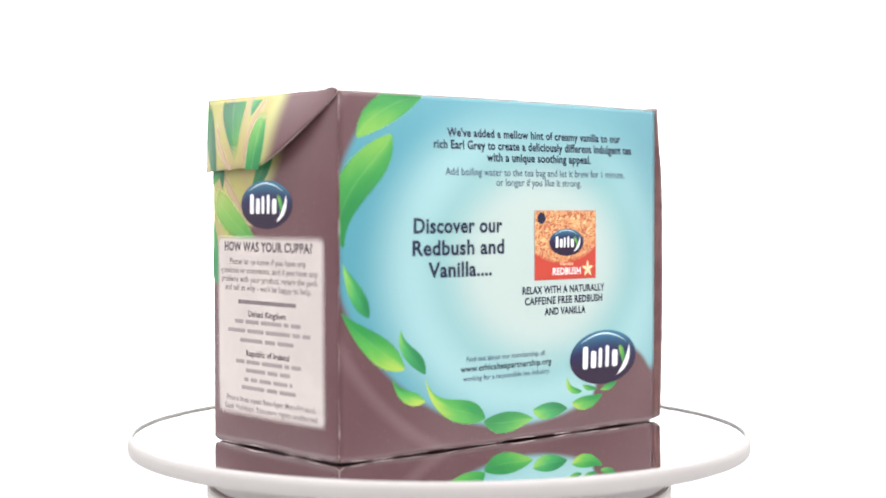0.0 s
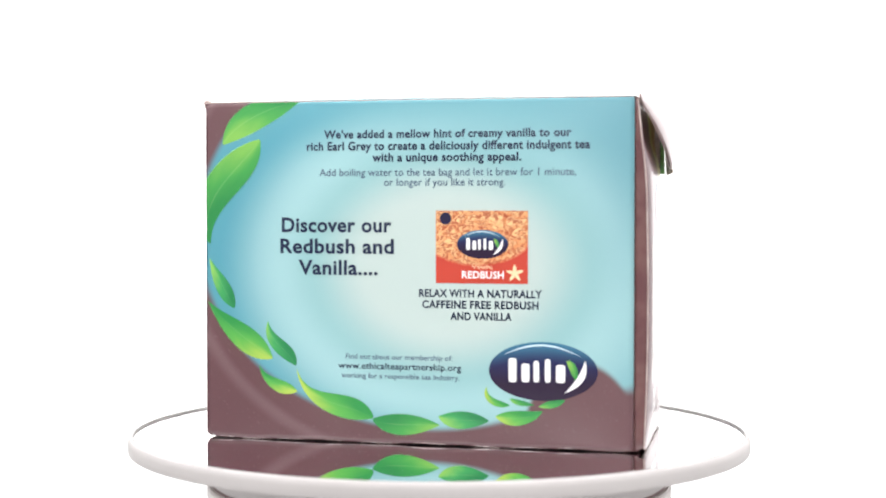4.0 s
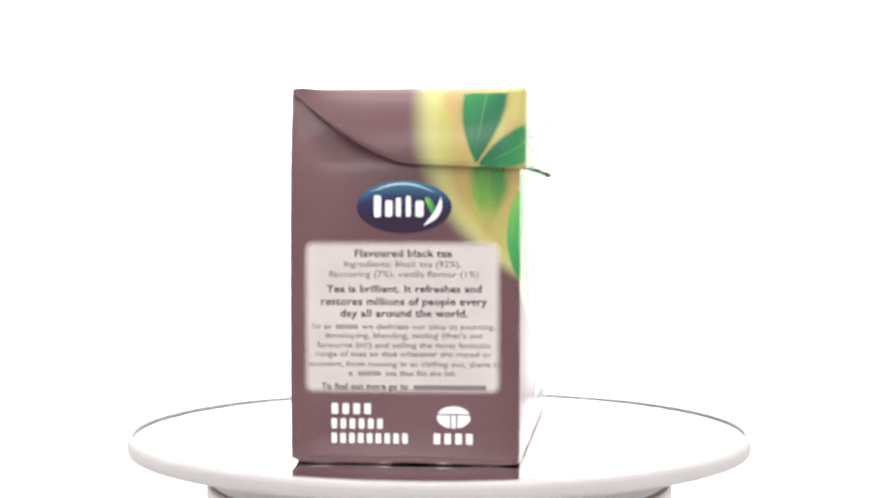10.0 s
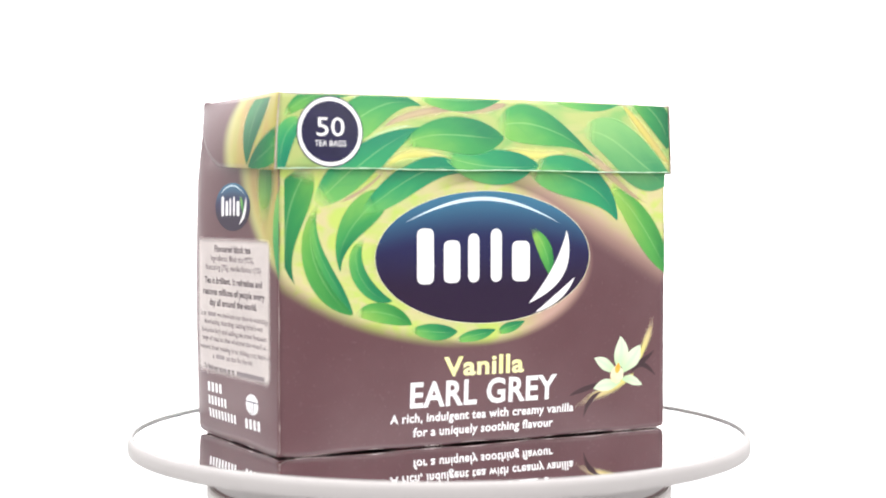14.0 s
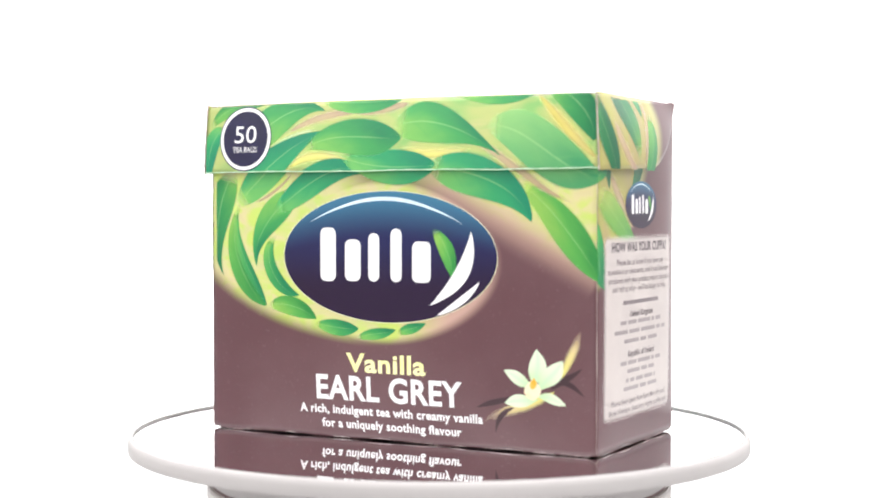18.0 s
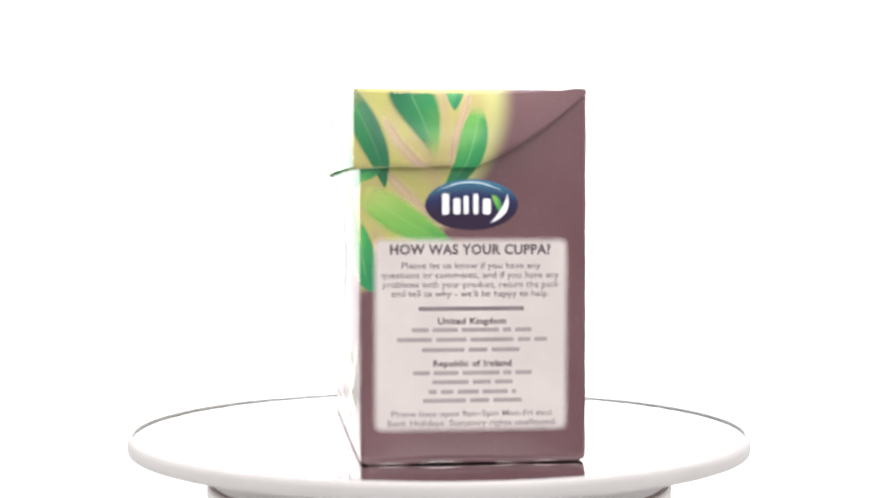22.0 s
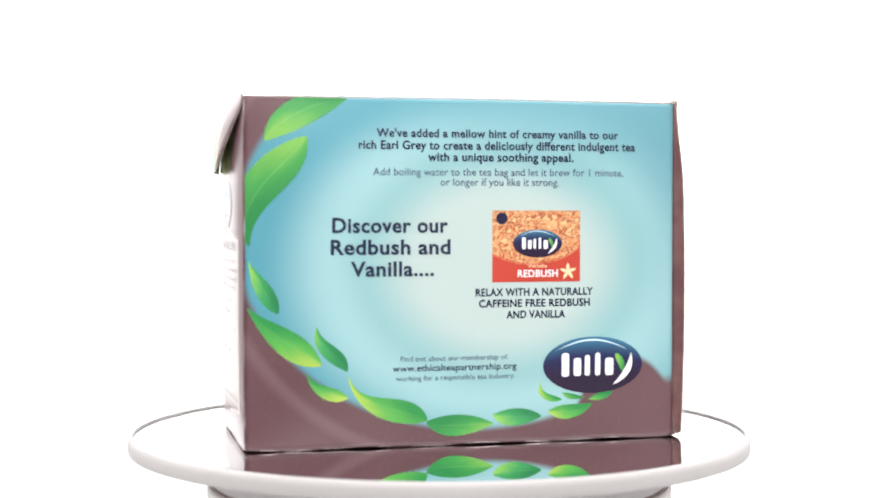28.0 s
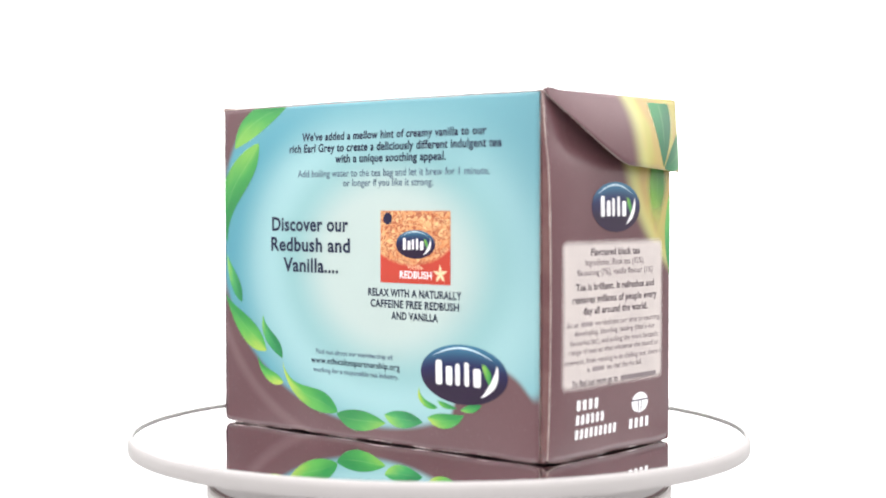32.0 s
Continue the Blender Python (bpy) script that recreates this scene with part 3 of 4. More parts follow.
def bar(face, u0, z0, u1, z1, material, name, h, round_=0.3, rim=0.0, label=""):
    """A rounded rectangle; with rim, its edge measure runs from 0 at the outside to 1 at that depth."""
    bm = bmesh.new()
    uvs = bm.loops.layers.uv.new("UVMap")
    cu, cz, ru, rz = (u0 + u1) / 2, (z0 + z1) / 2, abs(u1 - u0) / 2, abs(z1 - z0) / 2
    round_ = min(round_, ru, rz)

    def loop_at(inset):
        pts, r = [], max(round_ - inset, 0.05)
        for q, (su, sz) in enumerate(((1, 1), (-1, 1), (-1, -1), (1, -1))):
            for k in range(5):
                a = math.radians(90 * q + 22.5 * k)
                pts.append((cu + su * (ru - inset - r) + r * math.cos(a), cz + sz * (rz - inset - r) + r * math.sin(a)))
        return pts

    insets = [0.0] + ([rim] if rim else []) + ([min(ru, rz) * f for f in (0.35, 0.7)] if min(ru, rz) > 4 else [])
    rows = [[(bm.verts.new((*p, 0)), min(1.0, i / rim) if rim else 1.0) for p in loop_at(i)] for i in insets]
    for p, q in zip(rows, rows[1:]):
        for k in range(len(p)):
            j = (k + 1) % len(p)
            c = (p[k], p[j], q[j], q[k])
            f = bm.faces.new([v for v, _ in c])
            for loop, (_, e) in zip(f.loops, c):
                loop[uvs].uv = (e, 0)
    f = bm.faces.new([v for v, _ in rows[-1]])
    for loop in f.loops:
        loop[uvs].uv = (1.0, 0)
    if ru > 0.9:
        for k in range(1, int(2 * ru / 1.5) + 1):
            bmesh.ops.bisect_plane(bm, geom=bm.verts[:] + bm.edges[:] + bm.faces[:], plane_co=(cu - ru + 1.5 * k, 0, 0), plane_no=(1, 0, 0), dist=1e-6)
    if rz > 0.9:
        for k in range(1, int(2 * rz / 1.5) + 1):
            bmesh.ops.bisect_plane(bm, geom=bm.verts[:] + bm.edges[:] + bm.faces[:], plane_co=(0, cz - rz + 1.5 * k, 0), plane_no=(0, 1, 0), dist=1e-6)
    return mapped(face, bm, name, material, h, label)


def letters(body, weight):
    cu = bpy.data.curves.new("letters", "FONT")
    cu.body, cu.offset, cu.resolution_u, cu.space_character = body, weight, 3, 1.0 + 2.2 * weight
    ob = new("letters", cu)
    me = bpy.data.meshes.new_from_object(ob.evaluated_get(bpy.context.evaluated_depsgraph_get()))
    bpy.data.objects.remove(ob)
    bpy.data.curves.remove(cu)
    return me


def cap_height():
    me = letters("H", 0.0)
    top = max(v.co.y for v in me.vertices)
    bpy.data.meshes.remove(me)
    return top


CAP = cap_height()


def text(face, body, u0, u1, z, cap, material, weight=0.0, h=None, label=""):
    """A printed line between u0 and u1 on the base line z, with capitals cap mm high."""
    me = letters(body, weight)
    bm = bmesh.new()
    bm.from_mesh(me)
    bpy.data.meshes.remove(me)
    xs = [v.co.x for v in bm.verts]
    x0, x1 = min(xs), max(xs)
    for v in bm.verts:
        v.co = (u0 + (v.co.x - x0) / (x1 - x0) * (u1 - u0), z + v.co.y / CAP * cap, 0)
    return mapped(face, bm, "text_line", material, h, label)


def word_bars(face, words, u0, u1, z, height, material):
    """Unreadable small print: one bar a word; words are their lengths."""
    total = sum(words) + 0.9 * (len(words) - 1)
    k = (u1 - u0) / total
    u = u0
    for w in words:
        bar(face, u, z, u + w * k, z + height, material, "print_bar", None, 0.25)
        u += (w + 0.9) * k


def logo(face, cu, cz, ru, rz, halo=False):
    """The dark glossy oval mark with plain white shapes, a crescent and a small leaf."""
    h = face.layer + 0.03

    def X(v):
        return cu + v * ru

    def Z(v):
        return cz + v * rz

    if halo:
        ellipse(face, cu, cz, ru * 1.005, rz * 1.008, HALO, "oval_halo", h - 0.012, label="pale rim round the oval")
    ellipse(face, cu, cz, ru, rz, OVAL, "oval", h, label="dark navy oval shading to blue")
    leaf(face, X(-0.74), Z(0.52), X(0.70), Z(0.50), rz * 0.405, rz * 0.345, SHINE, "oval_shine", h + 0.020, 1.0, 0.0)
    for x, w, z0, z1 in ((-0.56, 0.075, -0.39, 0.44), (-0.32, 0.075, -0.38, 0.26), (-0.12, 0.052, -0.38, 0.36), (0.09, 0.052, -0.38, 0.43), (0.325, 0.085, -0.38, 0.24)):
        bar(face, X(x - w), Z(z0), X(x + w), Z(z1), WHITE, "white_bar", h + 0.024, ru * 0.05)
    leaf(face, X(0.77), Z(0.40), X(0.40), Z(-0.72), ru * 0.17, ru * 0.045, WHITE, "white_crescent", h + 0.036, 0.9, 0.0)
    leaf(face, X(0.42), Z(0.45), X(0.62), Z(-0.36), ru * 0.12, -ru * 0.03, LEAF_LIME, "logo_leaf", h + 0.030, 0.9, 0.0)
    if halo:
        leaf(face, X(0.85), Z(-0.34), X(0.46), Z(-0.87), ru * 0.06, 0.0, WHITE, "white_crescent", h + 0.040, 0.9, 0.0)


# ---- front panel ----
curved_leaf(FRONT, (-63.7, 92.6), (-69.0, 54.3), (-84.2, 88.5), (-77.3, 64.9), (-57.9, 78.8), (-74.3, 68.6), LEAF_DARK)
curved_leaf(FRONT, (-60.7, 81.4), (-49.6, 44.4), (-66.7, 67.0), (-52.4, 57.1), (-73.0, 70.6), (-67.9, 45.6), LEAF_LIME)
curved_leaf(FRONT, (-61.7, 80.1), (-49.8, 44.8), (-64.9, 66.4), (-52.5, 57.1), (-69.2, 66.9), (-58.6, 53.4), LEAF_MID)
curved_leaf(FRONT, (-37.3, 85.2), (-54.1, 58.0), (-35.0, 71.9), (-54.0, 71.1), (-52.6, 87.4), (-59.9, 69.3), LEAF_MID)
curved_leaf(FRONT, (-45.0, 70.0), (-35.8, 48.7), (-50.4, 61.7), (-41.9, 53.1), (-58.9, 65.1), (-48.2, 44.3), LEAF_MID)
curved_leaf(FRONT, (-49.6, 44.4), (-28.9, 40.8), (-44.4, 52.3), (-31.9, 48.7), (-43.0, 41.9), (-36.0, 39.7), LEAF_LIME)
curved_leaf(FRONT, (-30.0, 39.3), (-12.1, 38.1), (-24.5, 42.2), (-17.2, 42.0), (-25.4, 35.0), (-16.9, 32.9), LEAF_MID)
curved_leaf(FRONT, (-13.4, 34.7), (2.3, 38.3), (-9.6, 39.4), (-3.0, 39.2), (-8.1, 33.8), (-1.6, 33.7), LEAF_MID)
curved_leaf(FRONT, (45.6, 87.5), (76.0, 54.5), (61.9, 85.8), (75.3, 71.0), (55.5, 76.1), (60.0, 59.5), LEAF_LIME)
leaf(FRONT, 2.5, 36.9, 13.7, 40.8, 2.0, -2.0, LEAF_MID)
# leaves of the lid, some running on over the panel below
curved_leaf(LID_FRONT, (-42.8, 103.1), (-9.6, 111.1), (-34.6, 111.8), (-21.0, 116.0), (-32.1, 107.3), (-20.5, 107.6), STREAK_TAN, name="print_streak")
curved_leaf(LID_FRONT, (-14.3, 110.4), (9.2, 114.0), (-6.6, 111.6), (1.2, 117.8), (-6.6, 108.5), (2.9, 108.3), STREAK_TAN, name="print_streak")
curved_leaf(LID_FRONT, (2.9, 99.4), (32.7, 98.5), (12.8, 100.4), (22.8, 99.0), (10.6, 90.3), (23.7, 94.3), STREAK_YELLOW, name="print_streak")
curved_leaf(LID_FRONT, (-41.1, 90.2), (-11.8, 93.9), (-36.8, 103.8), (-20.2, 98.9), (-32.1, 95.4), (-21.6, 93.9), STREAK_YELLOW, name="print_streak")
curved_leaf(LID_FRONT, (51.9, 117.4), (76.4, 92.4), (62.8, 112.3), (70.2, 102.2), (57.2, 107.1), (64.3, 95.6), STREAK_GOLD, name="print_streak")
curved_leaf(LID_FRONT, (-48.5, 98.9), (-27.5, 105.6), (-43.0, 104.1), (-35.0, 106.7), (-41.8, 101.9), (-34.7, 104.1), STREAK_PALE, name="print_streak")
curved_leaf([LID_FRONT, FRONT], (-38.4, 91.7), (-55.8, 80.1), (-43.8, 87.3), (-49.9, 83.8), (-41.6, 84.9), (-48.8, 81.4), STREAK_TAN, name="print_streak")
curved_leaf([LID_FRONT, FRONT], (29.9, 101.2), (66.7, 80.0), (45.4, 101.4), (53.7, 85.6), (41.2, 92.6), (51.9, 81.8), STREAK_TAN, name="print_streak")
curved_leaf(LID_FRONT, (-74.5, 106.1), (-48.9, 115.2), (-73.1, 118.0), (-57.4, 120.6), (-66.9, 111.3), (-57.5, 112.6), LEAF_DARK)
curved_leaf(LID_FRONT, (-66.2, 106.6), (-73.7, 89.6), (-70.3, 101.8), (-71.1, 95.2), (-76.9, 112.6), (-81.6, 94.4), LEAF_TEAL)
curved_leaf(LID_FRONT, (-58.3, 98.6), (-25.4, 111.8), (-60.8, 117.8), (-36.1, 120.9), (-43.2, 94.2), (-39.5, 113.5), LEAF_MID)
curved_leaf([LID_FRONT, FRONT], (-63.7, 78.9), (-25.2, 105.2), (-61.4, 97.6), (-41.3, 105.2), (-45.6, 79.2), (-38.7, 97.2), LEAF_TEAL)
curved_leaf([LID_FRONT, FRONT], (-47.9, 77.0), (-8.3, 90.2), (-41.0, 89.9), (-22.1, 104.5), (-32.5, 75.4), (-23.5, 91.0), LEAF_TEAL)
curved_leaf([LID_FRONT, FRONT], (-19.8, 96.9), (18.2, 93.4), (-7.3, 97.4), (7.5, 102.9), (-11.3, 86.0), (8.6, 80.5), LEAF_TEAL)
curved_leaf(LID_FRONT, (-34.6, 97.7), (5.3, 102.4), (-26.6, 111.3), (-5.8, 113.9), (-21.1, 101.5), (-5.9, 88.3), LEAF_MID)
curved_leaf(LID_FRONT, (-28.7, 115.8), (6.4, 116.3), (-17.4, 119.2), (-5.1, 119.2), (-18.6, 108.4), (-3.6, 108.2), LEAF_MID)
curved_leaf(LID_FRONT, (23.2, 116.1), (53.8, 115.5), (33.2, 118.5), (44.1, 119.9), (32.6, 111.8), (44.4, 109.5), LEAF_MID)
curved_leaf(LID_FRONT, (56.2, 117.7), (73.0, 99.5), (66.9, 125.0), (83.1, 109.9), (61.1, 111.1), (66.5, 104.6), LEAF_DARK)
curved_leaf([LID_FRONT, FRONT], (34.9, 104.5), (75.9, 88.2), (49.0, 122.0), (68.6, 99.5), (47.4, 97.0), (58.3, 75.4), LEAF_PALE)
curved_leaf(LID_FRONT, (0.3, 105.0), (41.9, 95.2), (12.8, 127.8), (32.1, 104.8), (12.6, 94.3), (29.0, 104.1), LEAF_MID)
curved_leaf([LID_FRONT, FRONT], (13.8, 92.3), (51.7, 73.9), (27.4, 105.2), (52.8, 92.9), (22.3, 78.0), (40.6, 84.4), LEAF_TEAL)
logo(FRONT, -1.35, 62.5, 40.9, 22.0, halo=True)
text(FRONT, "Vanilla", -17.3, 13.3, 23.5, 6.0, LEMON, 0.028)
text(FRONT, "EARL GREY", -29.5, 26.6, 13.7, 7.9, WHITE, 0.027)
text(FRONT, "A rich, indulgent tea with creamy vanilla", -36.5, 33.9, 8.7, 2.8, WHITE, 0.028)
text(FRONT, "for a uniquely soothing flavour", -27.9, 25.9, 3.9, 2.8, WHITE, 0.028)
leaf(FRONT, 61.5, 24.7, 68.0, 41.6, 1.6, -2.6, GLOWPOD, name="pod_glow")
leaf(FRONT, 59.4, 20.5, 32.6, 8.8, 2.6, -2.6, GLOWPOD, name="pod_glow")
leaf(FRONT, 47.0, 19.2, 31.8, 14.0, 1.2, -0.7, POD, skew=1.2, name="vanilla_pod")
leaf(FRONT, 45.5, 14.7, 38.4, 5.9, -1.1, -2.9, POD, name="vanilla_pod")
leaf(FRONT, 57.7, 21.0, 68.5, 28.3, 1.1, -1.1, POD, skew=0.75, name="vanilla_pod")
leaf(FRONT, 58.8, 22.2, 69.3, 19.0, 3.1, 1.4, POD, name="vanilla_pod")
leaf(FRONT, 52.3, 22.2, 53.1, 33.9, 2.2, -3.9, PETAL, skew=0.95, name="petal")
leaf(FRONT, 52.1, 21.5, 41.9, 26.7, 2.1, -2.0, PETAL, skew=1.1, name="petal")
leaf(FRONT, 53.3, 20.4, 62.0, 30.5, 2.6, -3.3, PETAL, skew=1.15, name="petal")
leaf(FRONT, 53.8, 17.8, 41.9, 16.0, 2.0, -2.3, PETAL, skew=1.2, name="petal")
leaf(FRONT, 53.3, 18.7, 63.1, 16.2, 2.3, -0.9, PETAL, skew=0.95, name="petal")
leaf(FRONT, 51.8, 17.3, 51.7, 24.1, 2.9, -2.9, PETAL_IN, name="petal")
leaf(FRONT, 51.7, 20.8, 52.3, 24.6, 1.1, -1.2, PETAL_CORE, name="petal")

# ---- lid ----
ellipse(LID_FRONT, -58.4, 103.0, 11.3, 11.3, INK, "badge_shadow_ring", LID_FRONT.layer + 0.02, 0.80, "thin dark ring round the badge")
ellipse(LID_FRONT, -58.4, 103.0, 10.9, 10.9, WHITE, "badge_ring", LID_FRONT.layer + 0.035, label="white ring of the round badge")
ellipse(LID_FRONT, -58.4, 103.0, 9.7, 9.7, NAVY, "badge", LID_FRONT.layer + 0.05, label="navy round badge")
LID_FRONT.layer += 0.045
text(LID_FRONT, "50", -63.0, -53.6, 101.6, 5.8, WHITE, 0.0)
text(LID_FRONT, "TEA BAGS", -63.6, -53.1, 98.3, 1.9, WHITE, 0.0)

# ---- back panel ----
curved_leaf(BACK, (-67.2, 100.2), (-39.8, 114.5), (-68.3, 113.7), (-50.3, 120.2), (-57.0, 102.3), (-47.4, 107.3), BACK_MID)
curved_leaf(BACK, (-53.4, 102.2), (-71.7, 65.9), (-49.6, 85.5), (-71.9, 81.9), (-68.8, 100.1), (-86.1, 82.2), BACK_MID)
curved_leaf(BACK, (-72.3, 61.8), (-62.7, 44.6), (-68.3, 56.5), (-60.8, 52.6), (-72.0, 55.4), (-70.2, 46.3), BACK_DARK)
curved_leaf(BACK, (-48.7, 27.8), (-73.1, 47.2), (-51.4, 40.7), (-64.8, 40.6), (-61.1, 24.7), (-69.1, 37.9), BACK_LIME)
curved_leaf(BACK, (-50.5, 40.7), (-40.3, 25.6), (-48.7, 34.0), (-38.8, 34.3), (-53.9, 33.2), (-46.3, 27.5), BACK_DARK)
curved_leaf(BACK, (-40.1, 17.0), (-53.7, 25.8), (-43.2, 22.6), (-50.9, 19.9), (-46.5, 13.0), (-53.7, 19.4), BACK_LIME)
curved_leaf(BACK, (-40.3, 24.9), (-13.2, 8.8), (-35.7, 10.8), (-17.9, 23.1), (-39.5, 12.1), (-24.5, 4.6), BACK_LIME)
curved_leaf(BACK, (9.2, 7.1), (-14.2, 8.4), (2.3, 11.5), (-6.8, 12.2), (2.6, 3.1), (-9.3, -0.5), BACK_MID)
curved_leaf(BACK, (8.6, 10.0), (26.0, 9.0), (13.9, 13.2), (21.2, 13.2), (12.3, 3.2), (21.1, 6.0), BACK_DARK)
curved_leaf(BACK, (27.9, 10.7), (43.8, 13.0), (32.6, 14.3), (38.5, 12.5), (31.9, 5.2), (40.9, 7.4), BACK_LIME)
curved_leaf(BACK, (25.2, 20.7), (32.9, 14.5), (25.1, 16.1), (30.4, 16.6), (22.0, 15.5), (29.3, 12.0), BACK_LIME)
curved_leaf(BACK, (32.7, 16.8), (41.0, 14.7), (35.6, 16.9), (38.5, 16.1), (34.3, 13.6), (38.2, 14.2), BACK_MID)
curved_leaf(BACK, (42.3, 14.3), (51.1, 16.7), (44.5, 16.5), (48.0, 17.5), (45.3, 13.1), (49.3, 13.6), BACK_MID)
text(BACK, "We've added a mellow hint of creamy vanilla to our", -30.6, 52.8, 102.1, 2.6, INK, 0.027)
text(BACK, "rich Earl Grey to create a deliciously different indulgent tea", -36.6, 58.9, 98.1, 2.7, INK, 0.027)
text(BACK, "with a unique soothing appeal.", -13.6, 36.6, 94.3, 2.7, INK, 0.027)
text(BACK, "Add boiling water to the tea bag and let it brew for 1 minute,", -32.0, 54.5, 89.5, 2.4, INK_SOFT, 0.008)
text(BACK, "or longer if you like it strong.", -9.5, 31.4, 86.2, 2.4, INK_SOFT, 0.008)
text(BACK, "Discover our", -45.4, -6.9, 70.9, 4.6, INK, 0.027)
text(BACK, "Redbush and", -45.9, -6.1, 63.8, 4.6, INK, 0.027)
text(BACK, "Vanilla....", -39.4, -11.7, 56.7, 4.6, INK, 0.027)
text(BACK, "RELAX WITH A NATURALLY", 2.5, 43.5, 49.7, 2.4, INK, 0.027)
text(BACK, "CAFFEINE FREE REDBUSH", 3.6, 42.4, 46.0, 2.4, INK, 0.027)
text(BACK, "AND VANILLA", 13.1, 33.6, 42.2, 2.4, INK, 0.027)
text(BACK, "Find out about our membership of:", -22.9, 13.7, 28.6, 1.7, INK_SOFT, 0.008)
text(BACK, "www.ethicalteapartnership.org", -25.5, 16.7, 25.3, 2.1, INK, 0.01)
text(BACK, "working for a responsible tea industry.", -24.4, 16.1, 22.2, 1.7, INK_SOFT, 0.008)
logo(BACK, 43.8, 25.9, 17.8, 9.6)


def picture(face, u0, u1, z0, z1):
    bm = bmesh.new()
    uvs = bm.loops.layers.uv.new("UVMap")
    n = 10
    g = [[bm.verts.new((u0 + (u1 - u0) * i / n, z0 + (z1 - z0) * j / n, 0)) for j in range(n + 1)] for i in range(n + 1)]
    for i in range(n):
        for j in range(n):
            f = bm.faces.new((g[i][j], g[i + 1][j], g[i + 1][j + 1], g[i][j + 1]))
            for loop in f.loops:
                loop[uvs].uv = loop.vert.co.xy
    return mapped(face, bm, "printed_picture", PICTURE, None, "small orange and red printed picture of another tea carton")


picture(BACK, 8.2, 38.9, 54.2, 78.0)
BACK.layer += 0.035
logo(BACK, 23.9, 67.0, 8.6, 4.7)
ellipse(BACK, 11.5, 75.4, 2.0, 2.0, NAVY, "badge", None, label="tiny navy badge in the printed picture")
text(BACK, "Vanilla", 20.3, 27.2, 59.0, 1.2, ORANGE, 0.0)
text(BACK, "REDBUSH", 17.0, 31.0, 55.9, 2.3, WHITE, 0.02)
for k in range(5):
    a = math.radians(20 + 72 * k)
    leaf(BACK, 34.6, 57.6, 34.6 + 3.0 * math.cos(a), 57.6 + 3.0 * math.sin(a), 0.6, -0.6, ORANGE, "petal", BACK.layer + 0.03 + 0.004 * k)

# ---- side panel with the ingredients ----
curved_leaf(LID_RIGHT, (39.4, 105.8), (21.2, 91.9), (31.3, 105.0), (24.6, 99.0), (43.9, 90.1), (29.6, 88.6), LEAF_DEEP)
curved_leaf(LID_RIGHT, (23.4, 123.7), (20.7, 92.1), (38.7, 115.1), (26.6, 100.7), (10.9, 116.4), (14.9, 101.5), LEAF_DEEP)
curved_leaf(RIGHT, (24.0, 69.6), (23.5, 96.2), (27.5, 77.6), (41.5, 91.4), (18.3, 76.7), (9.8, 91.0), LEAF_SOFT)
curved_leaf(RIGHT, (34.7, 87.2), (34.1, 55.3), (37.8, 76.9), (38.2, 65.4), (27.9, 78.1), (27.2, 64.6), LEAF_MID)
bar(RIGHT, -33.2, 21.4, 28.5, 69.6, PANEL, "text_panel", 0.075, 3.6, 2.9, "pale rounded text panel")
RIGHT.layer = max(RIGHT.layer, 0.085)
logo(RIGHT, -1.7, 79.2, 14.5, 8.0)
for body, u0, u1, z, cap, ink, weight in (
    ("Flavoured black tea", -16.8, 13.0, 64.0, 2.2, GREY_INK, 0.027),
    ("Ingredients: Black tea (92%),", -20.0, 15.7, 60.9, 1.9, GREY_SOFT, 0.008),
    ("flavouring (7%), vanilla flavour (1%)", -24.7, 21.0, 57.8, 1.9, GREY_SOFT, 0.008),
    ("Tea is brilliant. It refreshes and", -25.4, 21.9, 53.2, 2.1, GREY_INK, 0.027),
    ("restores millions of people every", -27.1, 23.7, 49.3, 2.2, GREY_INK, 0.027),
    ("day all around the world.", -21.2, 17.8, 45.7, 2.2, GREY_INK, 0.027),
    ("developing, blending, tasting (that's our", -26.0, 22.6, 39.2, 1.7, GREY_SOFT, 0.008),
    ("favourite bit!) and selling the most fantastic", -28.4, 24.9, 36.2, 1.7, GREY_SOFT, 0.008),
    ("range of teas so that whatever the mood or", -28.8, 25.1, 33.5, 1.7, GREY_SOFT, 0.008),
    ("moment, from rousing in to chilling out, there is", -30.9, 27.2, 30.4, 1.7, GREY_SOFT, 0.008),
    ("So at", -30.0, -24.0, 41.9, 1.7, GREY_SOFT, 0.008),
    ("we dedicate our time to sourcing,", -14.6, 26.1, 41.9, 1.7, GREY_SOFT, 0.008),
    ("a", -18.8, -17.4, 27.6, 1.7, GREY_SOFT, 0.008),
    ("tea that fits the bill.", -7.4, 14.3, 27.6, 1.7, GREY_SOFT, 0.008),
    ("To find out more go to", -27.1, -0.5, 23.4, 1.9, GREY_INK, 0.027),
):
    text(RIGHT, body, u0, u1, z, cap, ink, weight)
bar(RIGHT, -22.6, 41.9, -15.8, 43.3, BAR_SOFT, "print_bar", None)
bar(RIGHT, -15.8, 27.6, -8.8, 29.0, BAR_SOFT, "print_bar", None)
bar(RIGHT, 1.2, 23.3, 23.4, 24.8, BAR_INK, "print_bar", None)
for u0, u1, z0, z1, n in ((-24.7, -11.3, 15.8, 19.1, 4), (-24.7, -7.8, 11.3, 14.4, 6), (-24.7, -0.2, 6.8, 9.9, 9), (6.6, 19.8, 6.7, 10.0, 4)):
    w = (u1 - u0) / n
    for k in range(n):
        bar(RIGHT, u0 + w * k + 0.2 * w, z0, u0 + w * (k + 1) - 0.2 * w, z1, WHITE, "white_bar", None, 0.3)
